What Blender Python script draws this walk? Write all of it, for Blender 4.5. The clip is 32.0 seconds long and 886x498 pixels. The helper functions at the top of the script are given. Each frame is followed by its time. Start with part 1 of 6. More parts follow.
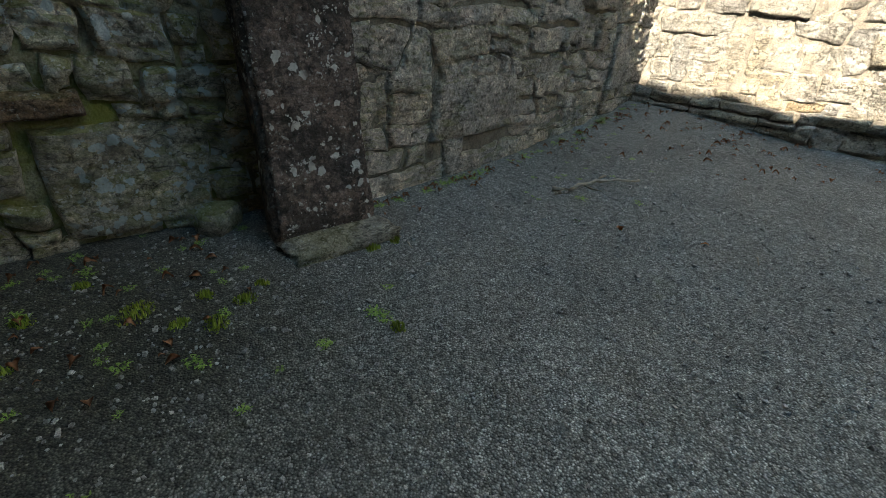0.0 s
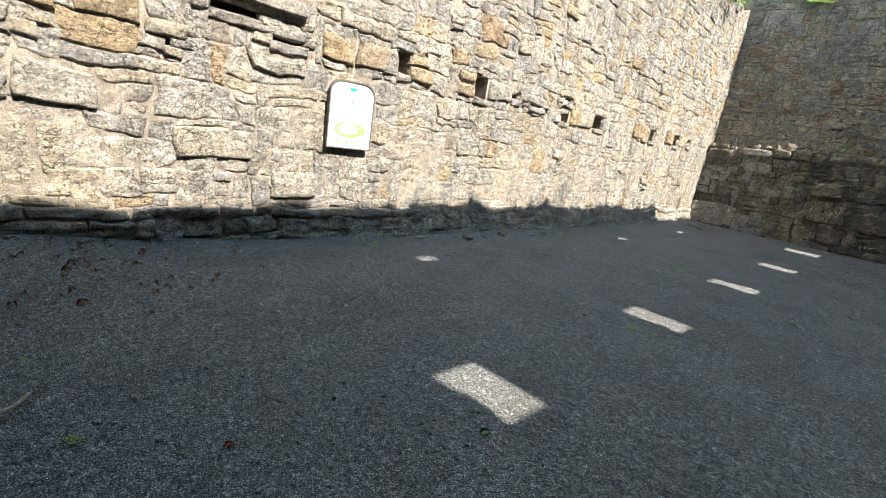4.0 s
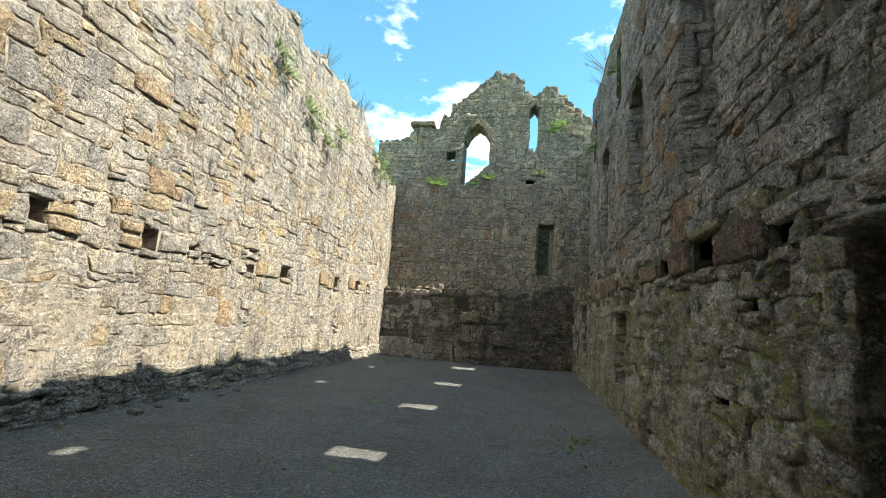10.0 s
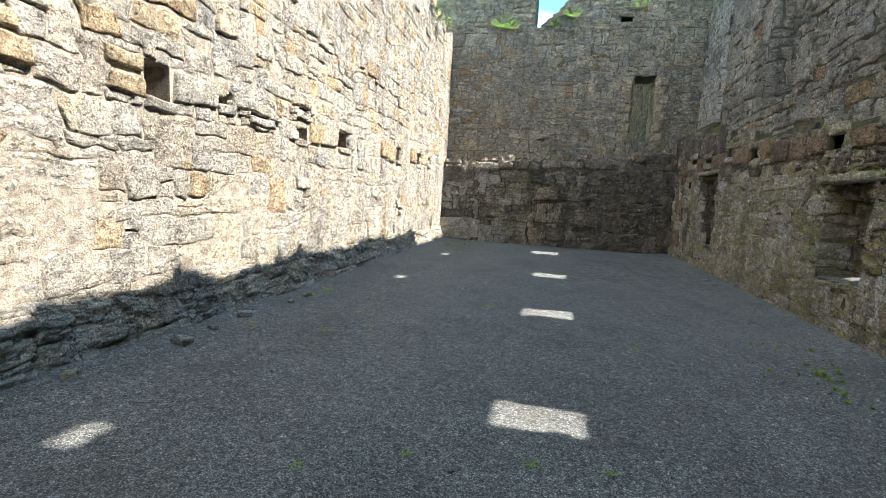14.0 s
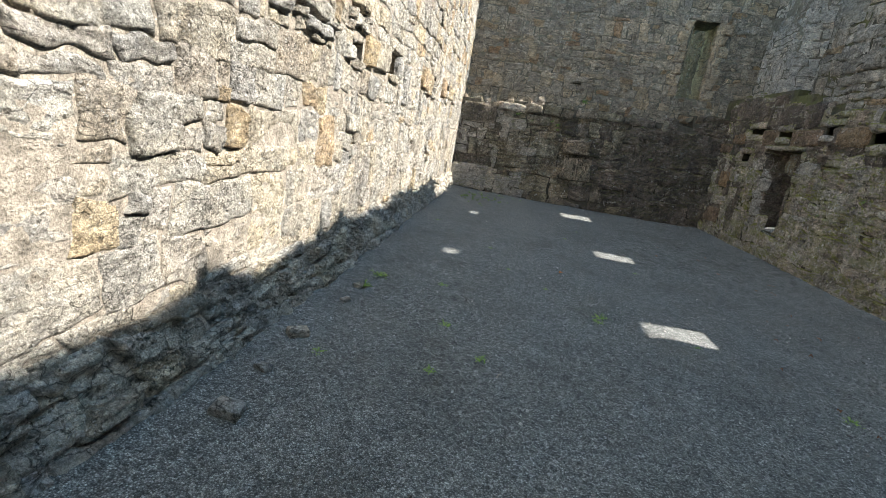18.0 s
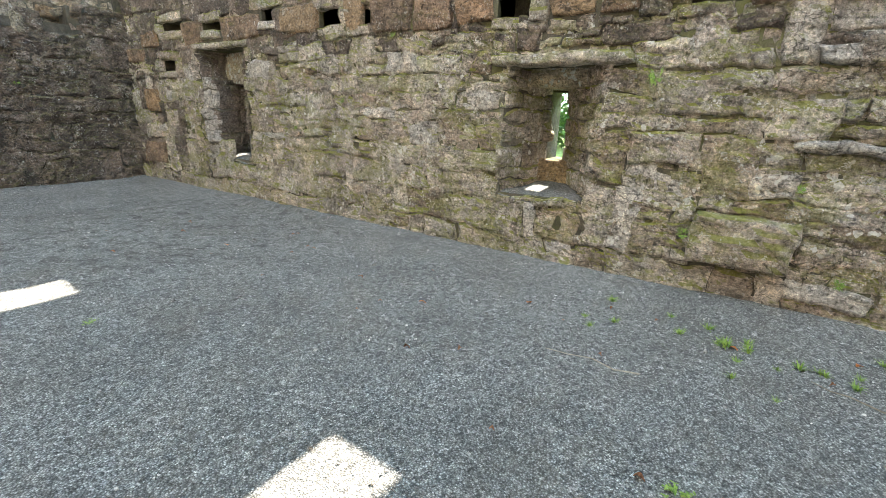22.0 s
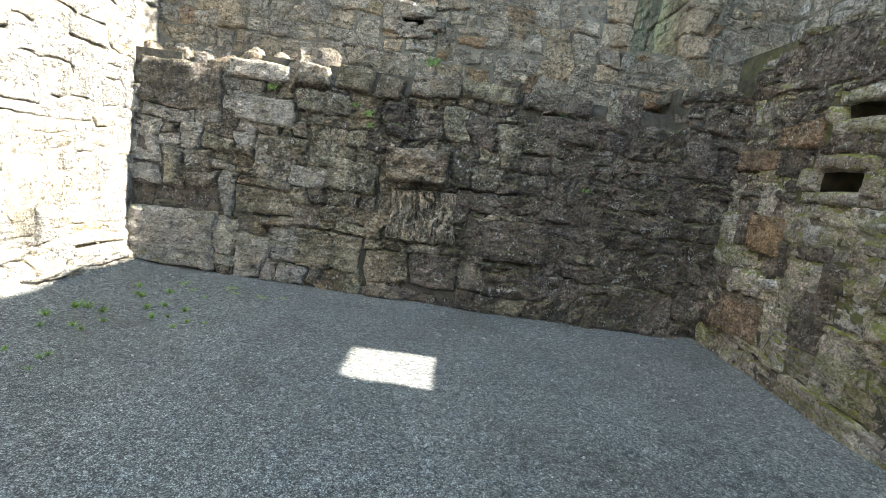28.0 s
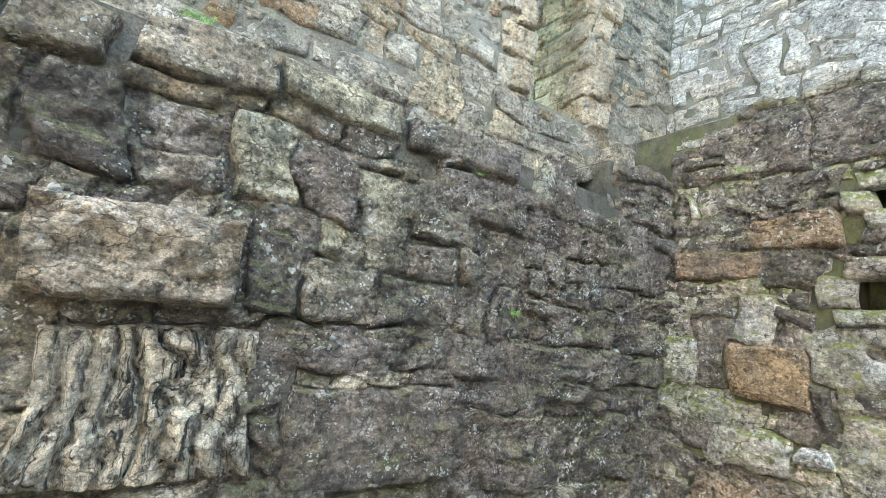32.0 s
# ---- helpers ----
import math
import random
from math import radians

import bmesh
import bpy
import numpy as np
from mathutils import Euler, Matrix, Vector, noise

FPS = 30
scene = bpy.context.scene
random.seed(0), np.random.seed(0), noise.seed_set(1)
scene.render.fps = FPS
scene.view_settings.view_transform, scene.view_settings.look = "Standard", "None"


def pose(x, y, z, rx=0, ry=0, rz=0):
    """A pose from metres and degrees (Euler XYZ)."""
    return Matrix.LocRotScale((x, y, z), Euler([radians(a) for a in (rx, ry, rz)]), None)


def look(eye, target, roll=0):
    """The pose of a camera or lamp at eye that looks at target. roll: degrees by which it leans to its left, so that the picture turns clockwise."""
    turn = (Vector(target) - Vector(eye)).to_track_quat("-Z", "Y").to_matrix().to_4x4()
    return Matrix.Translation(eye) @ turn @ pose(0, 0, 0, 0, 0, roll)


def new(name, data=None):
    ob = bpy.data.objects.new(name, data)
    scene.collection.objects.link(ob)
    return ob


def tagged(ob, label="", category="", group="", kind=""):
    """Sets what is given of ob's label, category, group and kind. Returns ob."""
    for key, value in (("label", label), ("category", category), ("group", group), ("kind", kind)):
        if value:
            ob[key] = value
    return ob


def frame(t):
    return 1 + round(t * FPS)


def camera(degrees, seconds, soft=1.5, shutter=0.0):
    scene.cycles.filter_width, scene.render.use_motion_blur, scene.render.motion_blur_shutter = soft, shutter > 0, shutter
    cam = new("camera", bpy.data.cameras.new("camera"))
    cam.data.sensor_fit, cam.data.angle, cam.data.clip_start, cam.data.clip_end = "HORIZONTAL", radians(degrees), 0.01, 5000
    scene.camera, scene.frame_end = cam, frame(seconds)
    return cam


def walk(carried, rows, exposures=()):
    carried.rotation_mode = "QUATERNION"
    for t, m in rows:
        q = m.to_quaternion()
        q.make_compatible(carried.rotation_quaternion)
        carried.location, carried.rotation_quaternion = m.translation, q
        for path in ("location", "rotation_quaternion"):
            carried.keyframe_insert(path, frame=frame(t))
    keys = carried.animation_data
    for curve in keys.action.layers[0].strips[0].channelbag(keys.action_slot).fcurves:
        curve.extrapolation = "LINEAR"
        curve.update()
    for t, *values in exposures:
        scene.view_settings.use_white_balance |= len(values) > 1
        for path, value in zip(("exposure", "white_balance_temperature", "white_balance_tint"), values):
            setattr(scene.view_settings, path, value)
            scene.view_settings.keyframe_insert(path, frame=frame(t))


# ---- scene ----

# ---------- camera and walk ----------
cam = camera(88.0, 32.0, soft=0.5)
PATH = [
    (0, (6.401, 1.754, 1.295), (4.256, 0.244, -0.160), 4.09),
    (0.5, (6.231, 1.591, 1.244), (4.430, -0.270, -0.271), 3.35),
    (1, (6.121, 1.401, 1.229), (4.502, -0.595, -0.319), 4.33),
    (1.5, (6.003, 1.060, 1.319), (4.358, -0.925, -0.215), 7.10),
    (2, (5.815, 0.889, 1.295), (3.760, -0.804, -0.087), 8.13),
    (2.5, (5.450, 0.941, 1.494), (2.935, -0.215, 0.337), 7.21),
    (3, (5.261, 0.806, 1.530), (2.407, 0.724, 0.610), 8.77),
    (3.5, (5.180, 0.784, 1.515), (2.457, 1.781, 0.745), 8.49),
    (4, (5.182, 0.893, 1.548), (3.143, 2.972, 0.827), 8.85),
    (4.5, (5.390, 0.910, 1.649), (4.218, 3.596, 1.005), 7.90),
    (6.5, (5.349, 0.957, 1.540), (5.100, 3.926, 1.888), 5.31),
    (7, (5.340, 0.941, 1.518), (5.082, 3.893, 1.986), 5.91),
    (7.5, (5.327, 0.913, 1.504), (5.071, 3.859, 2.013), 6.24),
    (8, (5.327, 0.907, 1.491), (5.058, 3.846, 2.030), 6.15),
    (8.5, (5.332, 0.887, 1.488), (5.003, 3.819, 2.032), 5.67),
    (9, (5.362, 0.864, 1.496), (4.964, 3.787, 2.042), 5.09),
    (9.5, (5.370, 0.853, 1.502), (4.895, 3.767, 2.037), 4.45),
    (10, (5.368, 0.829, 1.516), (4.810, 3.742, 1.964), 4.25),
    (10.5, (5.333, 0.892, 1.523), (4.723, 3.810, 1.861), 3.23),
    (11, (5.137, 1.226, 1.505), (4.456, 4.138, 1.748), 2.55),
    (11.5, (4.940, 1.491, 1.482), (4.264, 4.410, 1.629), 3.02),
    (12, (4.583, 1.709, 1.520), (3.972, 4.646, 1.504), 2.81),
    (12.5, (4.344, 2.025, 1.448), (3.786, 4.963, 1.213), 2.29),
    (13, (4.195, 2.382, 1.465), (3.710, 5.316, 1.069), 2.34),
    (13.5, (3.870, 2.678, 1.455), (3.408, 5.617, 1.066), 2.92),
    (14, (3.600, 2.875, 1.451), (2.917, 5.774, 1.095), 3.07),
    (14.5, (3.396, 3.118, 1.476), (2.484, 5.952, 1.103), 4.10),
    (16.5, (2.311, 3.451, 1.608), (0.786, 5.942, 0.921), 7.17),
    (17, (2.067, 3.648, 1.599), (0.978, 6.353, 0.897), 7.55),
    (17.5, (1.813, 3.837, 1.670), (1.223, 6.690, 0.956), 8.07),
    (18, (1.715, 4.241, 1.616), (1.375, 7.122, 0.851), 9.21),
    (18.5, (1.687, 4.757, 1.510), (1.831, 7.657, 0.754), 10.20),
    (19, (1.656, 5.261, 1.524), (2.240, 8.122, 0.838), 8.60),
    (19.5, (1.794, 5.729, 1.469), (2.753, 8.491, 0.796), 7.37),
    (20, (2.050, 6.177, 1.417), (3.465, 8.731, 0.730), 6.22),
    (20.5, (2.199, 6.583, 1.414), (3.948, 8.907, 0.680), 5.23),
    (21, (2.364, 6.993, 1.386), (4.132, 9.294, 0.624), 3.96),
    (21.5, (2.586, 7.280, 1.405), (4.627, 9.342, 0.641), 2.93),
    (22, (2.785, 7.629, 1.374), (5.177, 9.235, 0.536), 2.16),
    (22.5, (3.023, 7.831, 1.322), (5.573, 9.186, 0.506), 0.81),
    (23, (3.353, 8.098, 1.350), (6.093, 9.092, 0.643), -0.18),
    (23.5, (3.448, 8.553, 1.381), (6.307, 9.307, 0.875), 1.96),
    (24, (3.630, 8.687, 1.407), (6.445, 9.650, 1.021), 2.43),
    (24.5, (3.788, 9.079, 1.436), (6.470, 10.379, 1.100), 2.21),
    (25, (3.766, 9.601, 1.325), (6.221, 11.317, 1.154), 2.86),
    (25.5, (3.865, 10.177, 1.377), (5.834, 12.437, 1.254), 1.23),
    (26, (3.979, 10.741, 1.492), (5.235, 13.462, 1.336), -0.76),
    (26.5, (4.044, 11.069, 1.467), (4.793, 13.970, 1.318), 1.34),
    (28.5, (3.540, 12.598, 1.670), (3.529, 15.544, 1.101), 8.89),
    (29, (3.383, 13.077, 1.573), (3.479, 16.043, 1.130), 9.09),
    (29.5, (3.195, 13.592, 1.600), (3.547, 16.563, 1.385), 9.32),
    (30, (3.004, 14.080, 1.635), (3.582, 17.024, 1.650), 9.09),
    (30.5, (3.108, 14.486, 1.567), (3.866, 17.386, 1.686), 7.97),
    (31, (3.291, 14.855, 1.618), (4.268, 17.680, 1.869), 8.24),
    (31.5, (3.249, 15.219, 1.608), (4.490, 17.922, 2.002), 9.72),
    (32, (3.363, 15.370, 1.534), (4.935, 17.885, 1.981), 7.59),
]
EXPO = [
    (0, 2.15, 7200, 11), (1, 3.60, 7700, 14), (2, 4.40, 7600, 15), (2.6, 3.30, 6900, 14), (3.2, 2.30, 6600, 14), (4, 1.69, 6600, 14), (6.5, 1.31, 6850, 9), (9, 1.34, 6850, 9), (11, 1.37, 6850, 9), (12, 1.36, 6700, 13), (13, 1.89, 6450, 13), (14.5, 1.94, 6450, 13), (16.5, 1.34, 6400, 12), (18, 1.79, 6350, 12), (19, 2.19, 6400, 12), (20, 2.80, 6850, 12), (21, 3.25, 6950, 12), (22, 3.35, 7000, 14), (24, 3.75, 7000, 15), (25, 3.75, 6900, 14), (26, 3.70, 6650, 12), (28.5, 2.85, 6300, 10), (30, 3.63, 6300, 10), (31, 4.52, 6250, 9), (32, 4.25, 6250, 9),
]
walk(cam, [(t, look(eye, target, roll)) for t, eye, target, roll in PATH], EXPO)

# ---------- world and sun ----------
SUN_EL = radians(47.8)               # the sun stands square to the long walls, over the right one
world = bpy.data.worlds.new("sky")
scene.world = world
world.use_nodes = True
wn, wl = world.node_tree.nodes, world.node_tree.links
sky = wn.new("ShaderNodeTexSky")
sky.sky_type, sky.sun_disc = "NISHITA", False
sky.sun_elevation, sky.sun_rotation = SUN_EL, radians(90)
sky.air_density, sky.dust_density, sky.ozone_density = 1.0, 0.0, 3.0
bg = wn["Background"]
bg.inputs["Strength"].default_value = 0.14
# fair-weather clouds over the blue
wco = wn.new("ShaderNodeTexCoord")
wmap = wn.new("ShaderNodeMapping")
wmap.inputs["Scale"].default_value = (1.0, 1.0, 2.2)
wl.new(wco.outputs["Generated"], wmap.inputs["Vector"])
cl = wn.new("ShaderNodeTexNoise")
cl.inputs["Scale"].default_value, cl.inputs["Detail"].default_value, cl.inputs["Roughness"].default_value = 3.1, 8.0, 0.58
wl.new(wmap.outputs[0], cl.inputs["Vector"])
clr = wn.new("ShaderNodeValToRGB")
clr.color_ramp.elements[0].position, clr.color_ramp.elements[1].position = 0.49, 0.63
wl.new(cl.outputs["Fac"], clr.inputs["Fac"])
wmix = wn.new("ShaderNodeMix")
wmix.data_type = "RGBA"
wmix.inputs["B"].default_value = (9.5, 9.6, 9.6, 1)
wl.new(clr.outputs["Color"], wmix.inputs["Factor"])
deep = wn.new("ShaderNodeMix")           # the clear, saturated blue between showers
deep.data_type, deep.blend_type = "RGBA", "MULTIPLY"
deep.inputs["Factor"].default_value, deep.inputs["B"].default_value = 1.0, (0.65, 1.10, 1.0, 1)
wl.new(sky.outputs[0], deep.inputs["A"])
wl.new(deep.outputs["Result"], wmix.inputs["A"])
wl.new(wmix.outputs["Result"], bg.inputs["Color"])

sun = new("sun", bpy.data.lights.new("sun", "SUN"))
sun.data.energy, sun.data.angle, sun.data.color = 5.0, radians(0.53), (1.0, 0.94, 0.85)
sun.matrix_world = look((0, 0, 0), (-math.cos(SUN_EL), 0, -math.sin(SUN_EL)))


# ---------- materials ----------
class Nodes:
    """A material under construction, and the nodes it is made of."""

    def __init__(self, name, rough=0.9, spec=0.25):
        self.mat = bpy.data.materials.new(name)
        self.mat.use_nodes = True
        self.t = self.mat.node_tree
        self.bsdf = self.t.nodes["Principled BSDF"]
        self.bsdf.inputs["Roughness"].default_value = rough
        self.bsdf.inputs["Specular IOR Level"].default_value = spec
        self.geo = self.t.nodes.new("ShaderNodeNewGeometry")
        self.pos = self.geo.outputs["Position"]

    def link(self, a, b):
        self.t.links.new(a, b)

    def mapped(self, scale):
        n = self.t.nodes.new("ShaderNodeMapping")
        n.inputs["Scale"].default_value = scale
        self.link(self.pos, n.inputs["Vector"])
        return n.outputs[0]

    def noise(self, scale, detail=4.0, rough=0.55, vec=None, distort=0.0):
        n = self.t.nodes.new("ShaderNodeTexNoise")
        n.inputs["Scale"].default_value, n.inputs["Detail"].default_value = scale, detail
        n.inputs["Roughness"].default_value, n.inputs["Distortion"].default_value = rough, distort
        self.link(vec or self.pos, n.inputs["Vector"])
        return n.outputs["Fac"]

    def voronoi(self, scale, out="Distance", feature="F1", vec=None, rand=1.0):
        n = self.t.nodes.new("ShaderNodeTexVoronoi")
        n.feature = feature
        n.inputs["Scale"].default_value, n.inputs["Randomness"].default_value = scale, rand
        self.link(vec or self.pos, n.inputs["Vector"])
        return n.outputs[out]

    def ramp(self, fac, stops, mode="LINEAR"):
        n = self.t.nodes.new("ShaderNodeValToRGB")
        n.color_ramp.interpolation = mode
        el = n.color_ramp.elements
        while len(el) < len(stops):
            el.new(0.5)
        for e, (p, c) in zip(el, stops):
            e.position = p
            e.color = (c, c, c, 1) if isinstance(c, (int, float)) else (*c, 1)
        self.link(fac, n.inputs["Fac"])
        return n.outputs["Color"]

    def mix(self, fac, a, b, blend="MIX"):
        n = self.t.nodes.new("ShaderNodeMix")
        n.data_type, n.blend_type = "RGBA", blend
        for sock, val in (("Factor", fac), ("A", a), ("B", b)):
            s = n.inputs[sock]
            if hasattr(val, "node"):
                self.link(val, s)
            elif sock == "Factor":
                s.default_value = val
            else:
                s.default_value = (*val, 1)
        return n.outputs["Result"]

    def math(self, op, a, b=None):
        n = self.t.nodes.new("ShaderNodeMath")
        n.operation = op
        for k, val in enumerate((a, b)):
            if val is None:
                continue
            if hasattr(val, "node"):
                self.link(val, n.inputs[k])
            else:
                n.inputs[k].default_value = val
        return n.outputs[0]

    def bump(self, height, dist, strength=1.0, prev=None):
        n = self.t.nodes.new("ShaderNodeBump")
        n.inputs["Distance"].default_value, n.inputs["Strength"].default_value = dist, strength
        self.link(height, n.inputs["Height"])
        if prev is not None:
            self.link(prev, n.inputs["Normal"])
        return n.outputs["Normal"]

    def done(self, color, normal=None):
        self.link(color, self.bsdf.inputs["Base Color"]) if hasattr(color, "node") else None
        if normal is not None:
            self.link(normal, self.bsdf.inputs["Normal"])
        return self.mat


def stone_material(name, palette, island=False, spot=13.0, black=0.0, white=0.0, moss=0.0, teal=0.0, relief=1.0, grain=1.0, relief_shade=0.8, upright=False, streak=0.0):
    """Weathered stone: a tone for each stone out of the palette, grain, bedding, black crust, white lichen, moss."""
    n = Nodes(name, 0.92, 0.2)
    info = n.t.nodes.new("ShaderNodeObjectInfo")
    rnd = n.geo.outputs["Random Per Island"] if island else info.outputs["Random"]
    k = len(palette)
    col = n.ramp(rnd, [(i / (k - 1), c) for i, c in enumerate(palette)])
    big = n.noise(0.9, 3, 0.5)
    mid = n.noise(7.0, 6, 0.62, distort=0.4)
    fine = n.noise(42.0, 5, 0.7)
    bed = n.noise(1.0, 5, 0.65, vec=n.mapped((26, 26, 3.2) if upright else (7, 7, 34)), distort=0.8)
    pits = n.voronoi(38.0)
    crag = n.noise(8.0, 10, 0.76, vec=n.mapped((1, 1, 1.5)), distort=0.7)
    ridged = n.math("ABSOLUTE", n.math("SUBTRACT", n.noise(11.0, 8, 0.72, vec=n.mapped((1, 1, 1.3)), distort=0.5), 0.5))
    scored = n.ramp(ridged, [(0.0, 1), (0.018, 0.6), (0.05, 0)])
    grit = n.noise(150.0, 3, 0.7)
    warp0 = n.t.nodes.new("ShaderNodeVectorMath")
    warp0.operation = "MULTIPLY_ADD"
    nz0 = n.t.nodes.new("ShaderNodeTexNoise")
    nz0.inputs["Scale"].default_value, nz0.inputs["Detail"].default_value = 6.0, 5.0
    n.link(n.mapped((1, 1, 1.8)), nz0.inputs["Vector"])
    n.link(nz0.outputs["Color"], warp0.inputs[0])
    warp0.inputs[1].default_value = (0.3, 0.3, 0.3)
    n.link(n.mapped((1, 1, 1.8)), warp0.inputs[2])
    crack = n.voronoi(4.6, feature="DISTANCE_TO_EDGE", vec=warp0.outputs[0])
    open_ = n.ramp(n.noise(1.9, 4, 0.6), [(0.40, 0), (0.56, 1)])
    fissure = n.math("MULTIPLY", n.ramp(crack, [(0.0, 1), (0.035, 0)]), open_)
    col = n.mix(0.5, col, n.ramp(n.noise(2.7, 5, 0.65), [(0.34, (0.62, 0.60, 0.58)), (0.45, (0.95, 0.97, 1.0)), (0.55, (1.08, 1.02, 0.93)), (0.66, (1.45, 1.42, 1.38))]), "MULTIPLY")
    col = n.mix(0.5, col, n.ramp(n.noise(0.8, 4, 0.6), [(0.36, (0.72, 0.70, 0.68)), (0.5, (1.0, 1.0, 1.0)), (0.64, (1.25, 1.2, 1.12))]), "MULTIPLY")
    col = n.mix(grain, col, n.ramp(mid, [(0.33, 0.72), (0.5, 1.0), (0.67, 1.24)]), "MULTIPLY")
    # relief shade in the colour: crag's hollows dark, ridges pale, scored lines black
    col = n.mix(relief_shade, col, n.ramp(crag, [(0.33, 0.22), (0.41, 0.74), (0.50, 1.0), (0.60, 1.22), (0.7, 1.42)]), "MULTIPLY")
    col = n.mix(n.math("MULTIPLY", scored, 0.35 * relief_shade), col, (0.05, 0.045, 0.038))
    col = n.mix(0.6 * grain, col, n.ramp(fine, [(0.34, 0.28), (0.5, 1.0), (0.66, 1.65)]), "MULTIPLY")
    col = n.mix(0.55, col, n.ramp(bed, [(0.36, 0.5), (0.5, 1.0), (0.64, 1.35)]), "MULTIPLY")
    col = n.mix(0.45 * grain, col, n.ramp(grit, [(0.36, 0.35), (0.5, 1.0), (0.64, 1.6)]), "MULTIPLY")
    pock = n.ramp(n.noise(26.0, 3, 0.6, distort=0.5), [(0.33, 1), (0.42, 0)])
    fleck = n.ramp(n.noise(31.0, 3, 0.65, vec=n.mapped((1.1, 1.1, 1.4))), [(0.60, 0), (0.68, 1)])
    # pits carry their own shade in the colour
    col = n.mix(n.math("MULTIPLY", pock, 0.8), col, n.mix(1.0, col, (0.24, 0.23, 0.21), "MULTIPLY"))
    col = n.mix(n.math("MULTIPLY", fleck, 0.45), col, (0.68, 0.66, 0.61))
    col = n.mix(n.math("MULTIPLY", fissure, 0.85), col, (0.04, 0.036, 0.028))
    if upright:
        # shade of the flutes painted as black upright lines
        col = n.mix(n.ramp(bed, [(0.38, 0.95), (0.47, 0)]), col, (0.03, 0.028, 0.024))
    if streak:
        run = n.ramp(n.noise(1.0, 6, 0.68, vec=n.mapped((2.6, 2.6, 0.32)), distort=0.3), [(0.50, 0), (0.60, 1)])
        run = n.math("MULTIPLY", run, n.ramp(fine, [(0.36, 1), (0.62, 0.25)]))
        col = n.mix(n.math("MULTIPLY", run, streak), col, (0.075, 0.072, 0.065))
    if black:
        m = n.math("MULTIPLY", n.ramp(n.math("ADD", n.math("MULTIPLY", n.noise(2.3, 5, 0.65, distort=0.5), 0.62), n.math("MULTIPLY", n.noise(17.0, 4, 0.7), 0.38)), [(0.52 - 0.07 * black, 0), (0.58 - 0.07 * black, 1)]), min(1.0, black))
        col = n.mix(m, col, (0.035, 0.033, 0.028))
    if moss:
        mm = n.ramp(n.math("ADD", n.math("MULTIPLY", n.noise(1.7, 5, 0.65, vec=n.mapped((1, 1, 2.2))), 0.6), n.math("MULTIPLY", n.noise(13.0, 4, 0.7, vec=n.mapped((1, 1, 2.0))), 0.4)), [(0.56 - 0.08 * moss, 0), (0.63 - 0.08 * moss, 1)])
        sep = n.t.nodes.new("ShaderNodeSeparateXYZ")
        n.link(n.geo.outputs["True Normal"], sep.inputs[0])
        shelf = n.math("MULTIPLY", n.ramp(sep.outputs["Z"], [(0.12, 0), (0.42, 1)]), n.ramp(n.noise(2.3, 4, 0.6), [(0.40, 0), (0.52, 1)]))
        mm = n.math("MAXIMUM", n.math("MULTIPLY", mm, 0.5), shelf)
        col = n.mix(n.math("MULTIPLY", mm, min(0.85, moss)), col, n.mix(fine, (0.10, 0.115, 0.014), (0.40, 0.42, 0.07)))
    if teal:
        tv = n.mix(0.06, n.pos, nz0.outputs["Color"], "ADD")
        tm = n.math("MULTIPLY", n.ramp(n.math("ADD", n.voronoi(15.0, vec=tv), n.math("MULTIPLY", n.math("SUBTRACT", n.noise(13.0, 4, 0.65), 0.5), 1.5)), [(0.30, 1), (0.36, 0)]), n.ramp(n.noise(2.1, 4, 0.6), [(0.45, 0), (0.50, 1)]))
        col = n.mix(n.math("MULTIPLY", tm, teal), col, n.mix(fine, (0.46, 0.55, 0.55), (0.66, 0.72, 0.70)))
    if white:
        warp = n.t.nodes.new("ShaderNodeVectorMath")
        warp.operation = "MULTIPLY_ADD"
        nz = n.t.nodes.new("ShaderNodeTexNoise")
        nz.inputs["Scale"].default_value, nz.inputs["Detail"].default_value = 22.0, 4.0
        n.link(n.pos, nz.inputs["Vector"])
        n.link(nz.outputs["Color"], warp.inputs[0])
        warp.inputs[1].default_value = (0.06, 0.06, 0.06)
        n.link(n.pos, warp.inputs[2])
        uneven = n.math("MULTIPLY", n.math("SUBTRACT", n.noise(spot * 0.8, 3, 0.6), 0.5), 1.5)
        spots = n.ramp(n.math("ADD", n.voronoi(spot, vec=warp.outputs[0]), uneven), [(0.11 + 0.07 * white, 1), (0.15 + 0.07 * white, 0)])
        where = n.ramp(n.noise(2.6, 3, 0.6), [(0.58 - 0.13 * white, 0), (0.66 - 0.13 * white, 1)])
        small = n.math("MULTIPLY", n.ramp(n.math("ADD", n.voronoi(46.0, vec=warp.outputs[0]), uneven), [(0.16, 1), (0.22, 0)]), n.ramp(n.noise(5.0, 2), [(0.46, 0), (0.56, 0.85)]))
        m = n.math("MULTIPLY", n.math("MAXIMUM", n.math("MULTIPLY", spots, where), small), min(1.0, 0.4 + white * 0.5))
        col = n.mix(m, col, (0.74, 0.73, 0.68))
    h = n.math("ADD", n.math("MULTIPLY", mid, 0.9), n.math("MULTIPLY", bed, 0.7))
    nrm = n.bump(h, 0.05 * relief, 1.0)
    nrm = n.bump(crag, 0.07 * relief, 1.0, nrm)
    nrm = n.bump(n.math("SUBTRACT", 1.0, scored), 0.012 * relief, 0.8, nrm)
    nrm = n.bump(n.math("SUBTRACT", 1.0, fissure), 0.012 * relief, 0.8, nrm)
    nrm = n.bump(fine, 0.018 * relief, 1.0, nrm)
    nrm = n.bump(n.math("SUBTRACT", 1.0, pock), 0.012 * relief, 0.9, nrm)
